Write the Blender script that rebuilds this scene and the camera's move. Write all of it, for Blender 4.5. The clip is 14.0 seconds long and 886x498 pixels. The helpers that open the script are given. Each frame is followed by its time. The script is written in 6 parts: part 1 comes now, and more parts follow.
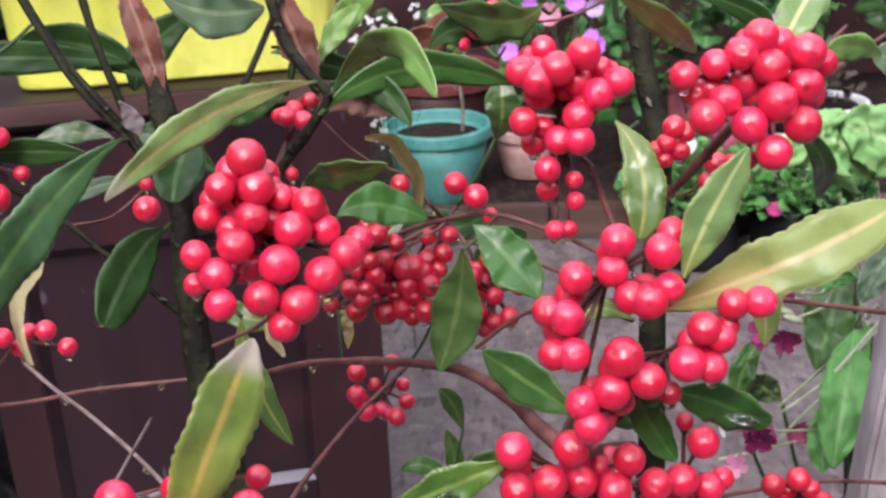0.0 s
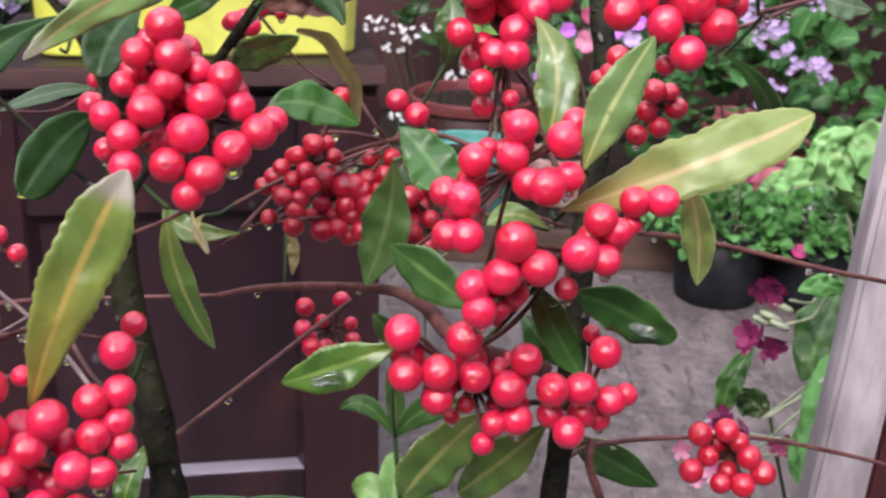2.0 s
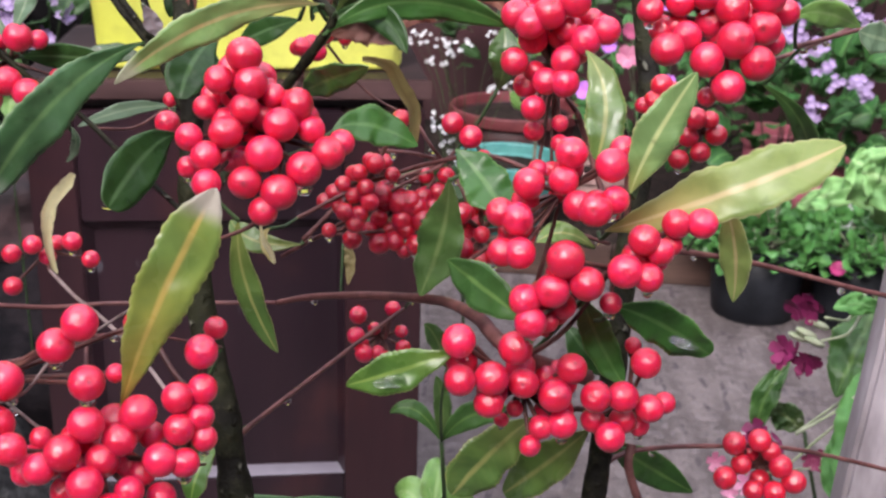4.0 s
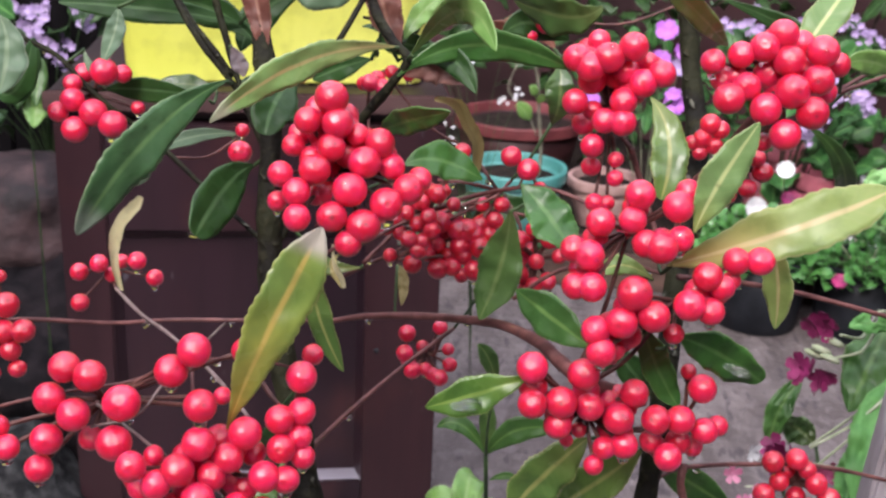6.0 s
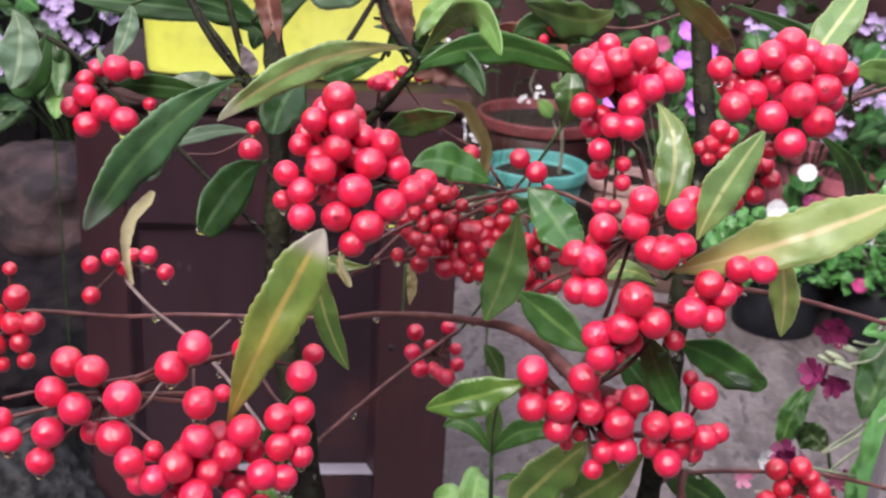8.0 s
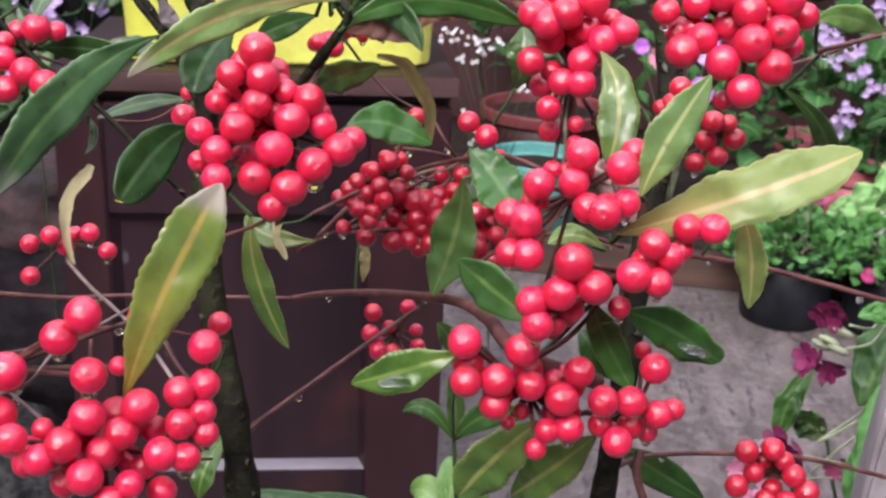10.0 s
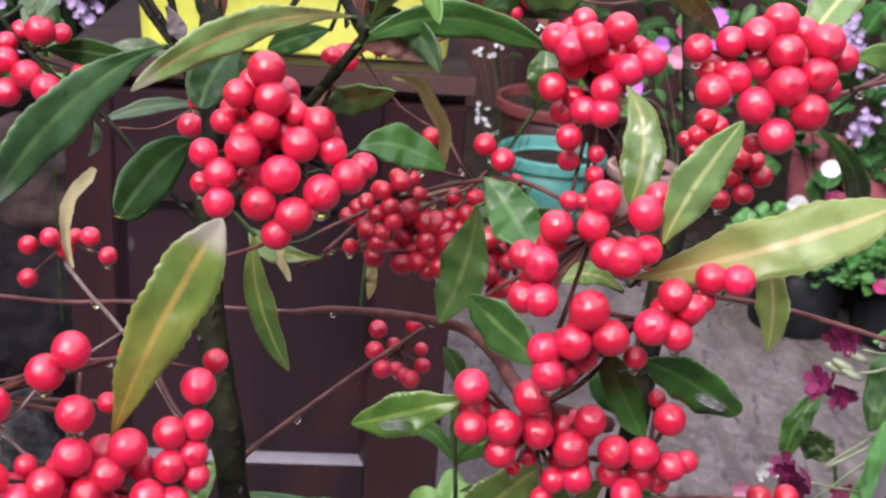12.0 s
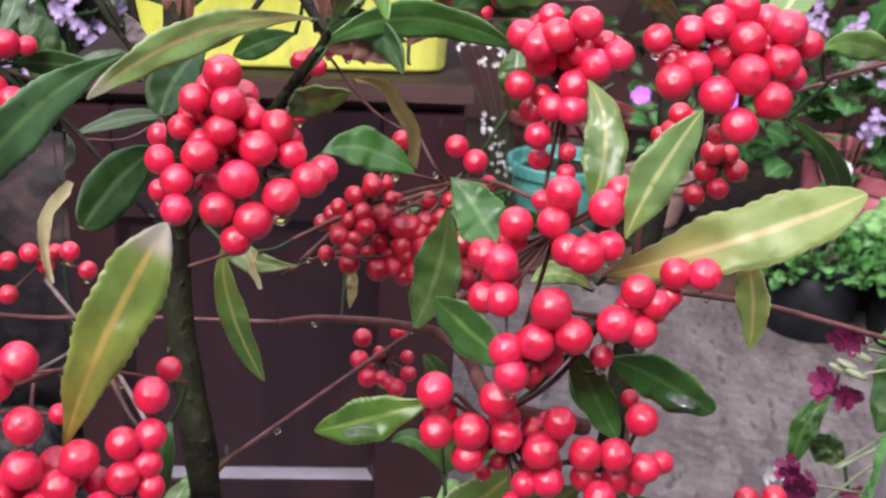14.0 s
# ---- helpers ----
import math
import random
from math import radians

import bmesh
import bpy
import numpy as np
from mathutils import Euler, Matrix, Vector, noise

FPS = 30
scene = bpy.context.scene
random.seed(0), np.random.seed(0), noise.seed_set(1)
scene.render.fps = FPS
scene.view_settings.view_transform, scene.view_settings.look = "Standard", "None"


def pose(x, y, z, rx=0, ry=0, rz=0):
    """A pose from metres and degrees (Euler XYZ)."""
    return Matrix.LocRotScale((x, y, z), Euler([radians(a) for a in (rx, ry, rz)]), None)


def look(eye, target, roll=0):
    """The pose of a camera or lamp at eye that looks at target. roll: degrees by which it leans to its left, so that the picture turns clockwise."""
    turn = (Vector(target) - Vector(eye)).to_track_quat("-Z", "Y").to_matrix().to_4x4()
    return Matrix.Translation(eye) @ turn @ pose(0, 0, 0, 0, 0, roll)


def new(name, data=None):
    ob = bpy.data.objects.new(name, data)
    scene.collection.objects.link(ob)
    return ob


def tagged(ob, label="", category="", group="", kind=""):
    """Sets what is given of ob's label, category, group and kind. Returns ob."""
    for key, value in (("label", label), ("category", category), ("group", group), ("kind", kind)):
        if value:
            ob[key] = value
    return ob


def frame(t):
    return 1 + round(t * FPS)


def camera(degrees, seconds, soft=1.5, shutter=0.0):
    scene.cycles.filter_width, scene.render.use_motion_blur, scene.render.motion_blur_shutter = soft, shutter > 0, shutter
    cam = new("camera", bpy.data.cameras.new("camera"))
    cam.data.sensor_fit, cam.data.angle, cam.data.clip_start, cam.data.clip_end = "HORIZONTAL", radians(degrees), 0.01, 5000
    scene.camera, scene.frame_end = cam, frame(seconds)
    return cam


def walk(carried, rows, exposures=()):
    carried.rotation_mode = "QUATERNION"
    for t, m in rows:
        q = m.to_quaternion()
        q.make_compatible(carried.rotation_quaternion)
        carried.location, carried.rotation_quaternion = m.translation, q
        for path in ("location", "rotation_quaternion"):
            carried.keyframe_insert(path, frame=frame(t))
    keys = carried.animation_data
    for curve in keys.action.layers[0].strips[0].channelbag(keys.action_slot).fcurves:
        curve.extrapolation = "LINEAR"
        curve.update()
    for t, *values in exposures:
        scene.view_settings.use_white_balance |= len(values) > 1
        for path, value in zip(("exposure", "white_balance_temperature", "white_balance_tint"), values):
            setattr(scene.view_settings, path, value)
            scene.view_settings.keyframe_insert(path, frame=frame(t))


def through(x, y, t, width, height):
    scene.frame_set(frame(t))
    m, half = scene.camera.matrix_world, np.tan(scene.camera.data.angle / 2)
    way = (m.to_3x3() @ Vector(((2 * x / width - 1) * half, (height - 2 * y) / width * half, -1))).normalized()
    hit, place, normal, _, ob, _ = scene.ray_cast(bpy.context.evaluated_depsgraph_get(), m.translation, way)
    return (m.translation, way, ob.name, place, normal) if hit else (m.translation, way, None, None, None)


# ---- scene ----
# ---- camera ----
cam = camera(42.0, 14.0, soft=2.4, shutter=0.5)
cam.data.dof.use_dof, cam.data.dof.focus_distance, cam.data.dof.aperture_fstop = True, 0.37, 40.0
PATH = [
    (0, (0.00000, 0.00000, 0.90000), (-0.03547, 0.92424, 0.51983), -2.25),
    (0.5, (0.00627, -0.00250, 0.89060), (-0.02180, 0.92458, 0.51679), -2.15),
    (1, (0.01503, -0.00174, 0.88643), (-0.01451, 0.93076, 0.52646), -0.64),
    (1.5, (0.03843, -0.00124, 0.86381), (-0.00848, 0.93930, 0.52738), -0.71),
    (2, (0.03789, -0.01211, 0.85956), (-0.03312, 0.92267, 0.51151), 1.34),
    (2.5, (0.03683, -0.02099, 0.86249), (-0.06333, 0.91332, 0.52039), 1.37),
    (3, (0.03791, -0.02396, 0.86413), (-0.06294, 0.90972, 0.52051), 1.49),
    (5.5, (0.01731, -0.05664, 0.88296), (-0.08506, 0.87962, 0.54690), 2.20),
    (6, (0.01092, -0.05964, 0.88595), (-0.08610, 0.87644, 0.54782), 2.48),
    (6.5, (0.00983, -0.06425, 0.88645), (-0.08218, 0.87099, 0.54461), 2.31),
    (7, (0.00791, -0.06408, 0.89135), (-0.08787, 0.87119, 0.55063), 2.99),
    (9.5, (0.03840, -0.04124, 0.87440), (-0.09509, 0.88818, 0.53036), 2.44),
    (10, (0.04047, -0.03298, 0.86973), (-0.08814, 0.89730, 0.52616), 2.38),
    (10.5, (0.03089, -0.02494, 0.87503), (-0.10210, 0.90136, 0.52247), 3.77),
    (11, (0.02642, -0.01741, 0.87366), (-0.10139, 0.90595, 0.51162), 4.00),
    (11.5, (0.03330, -0.01449, 0.87844), (-0.10043, 0.91051, 0.52277), 4.44),
    (12, (0.03633, -0.01360, 0.87849), (-0.09829, 0.91080, 0.52162), 4.62),
    (12.5, (0.03713, -0.01124, 0.87777), (-0.10259, 0.91339, 0.52346), 4.37),
    (13, (0.03524, -0.01212, 0.88091), (-0.10878, 0.91256, 0.52848), 4.50),
    (13.5, (0.04083, -0.01235, 0.87974), (-0.09365, 0.91197, 0.52261), 4.47),
    (14, (0.05167, -0.00625, 0.87400), (-0.10079, 0.91922, 0.52722), 2.80),
]
walk(cam, [(t, look(eye, target, roll)) for t, eye, target, roll in PATH], exposures=[(0.0, 1.5, 6250, 15)])

# ---- sky and sun: an overcast, wet day ----
world = bpy.data.worlds.new("overcast_sky")
scene.world = world
world.use_nodes = True
_bg = world.node_tree.nodes["Background"]
_sky = world.node_tree.nodes.new("ShaderNodeTexSky")
_sky.sky_type, _sky.sun_disc = "NISHITA", False
_sky.sun_elevation, _sky.sun_rotation = radians(43), radians(195)
_sky.air_density, _sky.dust_density = 1.6, 4.0
_grey = world.node_tree.nodes.new("ShaderNodeMix")
_grey.data_type = "RGBA"
_grey.inputs["Factor"].default_value = 0.62
_grey.inputs["B"].default_value = (7.6, 7.3, 7.7, 1)
world.node_tree.links.new(_sky.outputs[0], _grey.inputs["A"])
world.node_tree.links.new(_grey.outputs["Result"], _bg.inputs[0])
_bg.inputs[1].default_value = 0.15
sun = new("sun", bpy.data.lights.new("sun", "SUN"))
sun.data.energy, sun.data.angle, sun.data.color = 1.1, radians(24), (1.0, 0.96, 0.93)
sun.matrix_world = look((0, 0, 6), (1.66, 6.2, 0))


# ---- materials ----
class Graph:
    """A node material: colour and bump built up step by step."""

    def __init__(self, name, rough=0.6, metal=0.0, spec=0.5):
        self.m = bpy.data.materials.new(name)
        self.m.use_nodes = True
        self.n, self.l = self.m.node_tree.nodes, self.m.node_tree.links
        self.bsdf = self.n["Principled BSDF"]
        self.bsdf.inputs["Roughness"].default_value = rough
        self.bsdf.inputs["Metallic"].default_value = metal
        self.bsdf.inputs["Specular IOR Level"].default_value = spec
        self.coord = self.n.new("ShaderNodeTexCoord")
        self.info = self.n.new("ShaderNodeObjectInfo")

    def plug(self, value, socket):
        if hasattr(value, "is_linked"):
            self.l.new(value, socket)
        elif isinstance(value, tuple) and len(value) == 3 and socket.type == "RGBA":
            socket.default_value = (*value, 1)
        else:
            socket.default_value = value

    def math(self, op, a, b=0.0, clamp=False):
        node = self.n.new("ShaderNodeMath")
        node.operation, node.use_clamp = op, clamp
        self.plug(a, node.inputs[0])
        self.plug(b, node.inputs[1])
        return node.outputs[0]

    def ramp(self, value, low, high):
        node = self.n.new("ShaderNodeMapRange")
        node.interpolation_type = "SMOOTHSTEP"
        self.plug(value, node.inputs["Value"])
        node.inputs["From Min"].default_value, node.inputs["From Max"].default_value = low, high
        return node.outputs["Result"]

    def mix(self, fac, a, b):
        node = self.n.new("ShaderNodeMix")
        node.data_type = "RGBA"
        self.plug(fac, node.inputs["Factor"])
        self.plug(a, node.inputs["A"])
        self.plug(b, node.inputs["B"])
        return node.outputs["Result"]

    def noise(self, scale, detail=4.0, stretch=(1, 1, 1), where="Object"):
        node, place = self.n.new("ShaderNodeTexNoise"), self.n.new("ShaderNodeMapping")
        place.inputs["Scale"].default_value = stretch
        self.l.new(self.coord.outputs[where], place.inputs[0])
        self.l.new(place.outputs[0], node.inputs["Vector"])
        node.inputs["Scale"].default_value, node.inputs["Detail"].default_value = scale, detail
        return node.outputs["Fac"]

    def uv(self):
        node = self.n.new("ShaderNodeSeparateXYZ")
        self.l.new(self.coord.outputs["UV"], node.inputs[0])
        return node.outputs[0], node.outputs[1]

    def object_axis(self):
        node = self.n.new("ShaderNodeSeparateXYZ")
        self.l.new(self.coord.outputs["Object"], node.inputs[0])
        return node.outputs

    def bump(self, height, distance, strength=1.0):
        node = self.n.new("ShaderNodeBump")
        node.inputs["Distance"].default_value, node.inputs["Strength"].default_value = distance, strength
        self.l.new(height, node.inputs["Height"])
        self.l.new(node.outputs[0], self.bsdf.inputs["Normal"])

    def film(self, height, distance):
        """Relief of a wet film alone, over the surface's own."""
        node = self.n.new("ShaderNodeBump")
        node.inputs["Distance"].default_value = distance
        self.l.new(height, node.inputs["Height"])
        self.l.new(node.outputs[0], self.bsdf.inputs["Coat Normal"])

    def done(self, colour, rough=None, coat=0.0, coat_rough=0.1, through=0.0):
        self.plug(colour, self.bsdf.inputs["Base Color"])
        if rough is not None:
            self.plug(rough, self.bsdf.inputs["Roughness"])
        self.bsdf.inputs["Coat Weight"].default_value, self.bsdf.inputs["Coat Roughness"].default_value = coat, coat_rough
        if through:
            thin, both = self.n.new("ShaderNodeBsdfTranslucent"), self.n.new("ShaderNodeMixShader")
            self.plug(colour, thin.inputs[0])
            both.inputs[0].default_value = through
            self.l.new(self.bsdf.outputs[0], both.inputs[1])
            self.l.new(thin.outputs[0], both.inputs[2])
            self.l.new(both.outputs[0], self.n["Material Output"].inputs[0])
        return self.m


def stained(name, dark, light, scale, rough=0.7, fine=90.0, bump=0.002, stretch=(1, 1, 1), coat=0.0, spec=0.35):
    """A plain surface with broad stains and fine grain."""
    g = Graph(name, rough, spec=spec)
    broad, grain = g.noise(scale, 5, stretch), g.noise(fine, 3, stretch)
    colour = g.mix(g.ramp(broad, 0.35, 0.68), dark, light)
    colour = g.mix(g.math("MULTIPLY", g.ramp(grain, 0.45, 0.75), 0.35), colour, tuple(c * 0.55 for c in dark))
    g.bump(g.math("ADD", g.math("MULTIPLY", broad, 0.6), g.math("MULTIPLY", grain, 0.4)), bump, 0.8)
    return g.done(colour, g.math("ADD", rough - 0.12, g.math("MULTIPLY", broad, 0.25)), coat)


def make_concrete():
    """Rough concrete: wet patches, gravel grains and small pits."""
    g = Graph("rough_wet_concrete", 0.7, spec=0.35)
    broad, middle, fine = g.noise(2.4, 4), g.noise(24, 5, (1, 0.3, 1)), g.noise(110, 4, (1, 0.35, 1))
    grains = g.n.new("ShaderNodeTexVoronoi")
    grains.inputs["Scale"].default_value = 55
    g.l.new(g.coord.outputs["Object"], grains.inputs["Vector"])
    colour = g.mix(g.ramp(middle, 0.36, 0.66), (0.08, 0.066, 0.065), (0.15, 0.127, 0.125))
    colour = g.mix(g.math("MULTIPLY", g.ramp(broad, 0.4, 0.65), 0.4), colour, (0.105, 0.088, 0.086))
    colour = g.mix(g.math("MULTIPLY", g.ramp(fine, 0.54, 0.72), 0.4), colour, (0.21, 0.184, 0.184))
    colour = g.mix(g.math("MULTIPLY", g.ramp(g.noise(48, 3, (1, 0.3, 1)), 0.57, 0.66), 0.8), colour, (0.045, 0.037, 0.042))
    tone = g.n.new("ShaderNodeSeparateColor")
    g.l.new(grains.outputs["Color"], tone.inputs[0])
    colour = g.mix(g.math("MULTIPLY", g.ramp(tone.outputs[0], 0.7, 0.95), 0.25), colour, (0.23, 0.2, 0.205))
    height = g.math("ADD", g.math("MULTIPLY", middle, 0.6), g.math("ADD", g.math("MULTIPLY", fine, 0.3), g.math("MULTIPLY", grains.outputs["Distance"], -0.35)))
    g.bump(height, 0.012, 0.9)
    return g.done(colour, g.math("ADD", 0.45, g.math("MULTIPLY", middle, 0.45)))


def make_berry(name, ripe, deep):
    """Ripe skin: uneven red, a small scar at the tip, a wet film that breaks up the sky's reflection."""
    g = Graph(name, 0.4, spec=0.42)
    x, y, z = g.object_axis()
    axis = g.math("SQRT", g.math("ADD", g.math("MULTIPLY", x, x), g.math("MULTIPLY", y, y)))
    front = g.ramp(z, 0.1, 0.3)
    shift = g.n.new("ShaderNodeVectorMath")
    shift.operation = "ADD"
    g.l.new(g.coord.outputs["Object"], shift.inputs[0])
    g.l.new(g.math("MULTIPLY", g.info.outputs["Random"], 37.0), shift.inputs[1])

    def own(scale, detail):
        node = g.n.new("ShaderNodeTexNoise")
        g.l.new(shift.outputs[0], node.inputs["Vector"])
        node.inputs["Scale"].default_value, node.inputs["Detail"].default_value = scale, detail
        return node.outputs["Fac"]

    tone = g.mix(g.info.outputs["Random"], ripe, deep)
    blush = g.mix(g.math("MULTIPLY", g.ramp(own(1.3, 3), 0.45, 0.75), 0.4), tone, tuple(c * 0.66 for c in deep))
    eye = g.math("MULTIPLY", g.math("SUBTRACT", 1.0, g.ramp(axis, 0.03, 0.13)), front)
    ring = g.math("MULTIPLY", g.math("MULTIPLY", g.math("SUBTRACT", 1.0, g.ramp(axis, 0.08, 0.34)), front), 0.3)
    colour = g.mix(g.math("MULTIPLY", eye, g.math("MULTIPLY", g.ramp(g.info.outputs["Random"], 0.2, 0.9), 0.6)), g.mix(ring, blush, tuple(c * 0.6 for c in deep)), (0.09, 0.02, 0.02))
    g.film(own(2.2, 2), 0.0009)
    out = g.done(colour, 0.36, coat=0.85, coat_rough=0.2)
    g.bsdf.inputs["Subsurface Weight"].default_value, g.bsdf.inputs["Subsurface Scale"].default_value = 0.6, 0.004
    g.l.new(g.math("ADD", 0.13, g.math("MULTIPLY", own(1.8, 2), 0.22)), g.bsdf.inputs["Coat Roughness"])
    return out


def make_leaf(name, blade, blotch, base, rib, edge, gloss=0.32, spread=0.5, tip=None, film=0.5):
    """A leaf: blade and blotches, a tint from the base up, pale midrib and side veins, a pale margin."""
    g = Graph(name, gloss, spec=0.22)
    u, v = g.uv()
    off = g.math("ABSOLUTE", g.math("SUBTRACT", u, 0.5))
    off = g.math("MULTIPLY", off, 2.0)
    colour = g.mix(g.ramp(g.noise(42, 4), 0.42, 0.66), blade, blotch)
    tint = g.math("MULTIPLY", g.math("SUBTRACT", 1.0, g.ramp(v, 0.05, spread)), g.math("SUBTRACT", 1.0, g.math("MULTIPLY", off, 0.55)))
    colour = g.mix(g.math("MULTIPLY", tint, 0.85), colour, base)
    slope = g.math("SUBTRACT", g.math("MULTIPLY", v, 15.0), g.math("MULTIPLY", off, 1.6))
    vein = g.math("POWER", g.math("ABSOLUTE", g.math("SINE", g.math("MULTIPLY", slope, 3.1416))), 14.0)
    colour = g.mix(g.math("MULTIPLY", g.math("MULTIPLY", vein, g.ramp(g.noise(35, 2), 0.35, 0.65)), 0.05), colour, rib)
    colour = g.mix(g.math("MULTIPLY", g.math("SUBTRACT", 1.0, g.ramp(off, 0.04, 0.17)), 0.85), colour, rib)
    colour = g.mix(g.math("MULTIPLY", g.ramp(off, 0.9, 0.985), 0.75), colour, edge)
    if tip:
        colour = g.mix(g.ramp(g.math("ADD", v, g.math("MULTIPLY", g.noise(60, 2), 0.1)), 0.9, 0.99), colour, tip)
    colour = g.mix(g.math("MULTIPLY", g.ramp(g.noise(95, 4), 0.5, 0.7), 0.3), colour, tuple(c * 0.55 for c in blotch))
    spots = g.ramp(g.noise(150, 2), 0.68, 0.76)
    colour = g.mix(g.math("MULTIPLY", spots, 0.35), colour, tuple(c * 0.4 for c in blotch))
    rough = g.math("ADD", gloss - 0.1, g.math("MULTIPLY", g.noise(60, 3), 0.25))
    g.bump(g.math("SUBTRACT", g.math("MULTIPLY", g.noise(120, 3), 0.4), g.math("MULTIPLY", vein, 0.05)), 0.0003, 0.4)
    out = g.done(colour, rough, coat=0.12, coat_rough=0.14, through=0.22)
    g.film(g.noise(30, 2), 0.011)
    wet = g.ramp(g.noise(34, 3), 0.38, 0.6)  # patches of wet film
    g.l.new(g.math("ADD", 0.04 + 0.1 * film, g.math("MULTIPLY", wet, 1.7 * film), True), g.bsdf.inputs["Coat Weight"])
    g.l.new(g.math("ADD", 0.17, g.math("MULTIPLY", g.noise(90, 2), 0.2)), g.bsdf.inputs["Coat Roughness"])
    return out


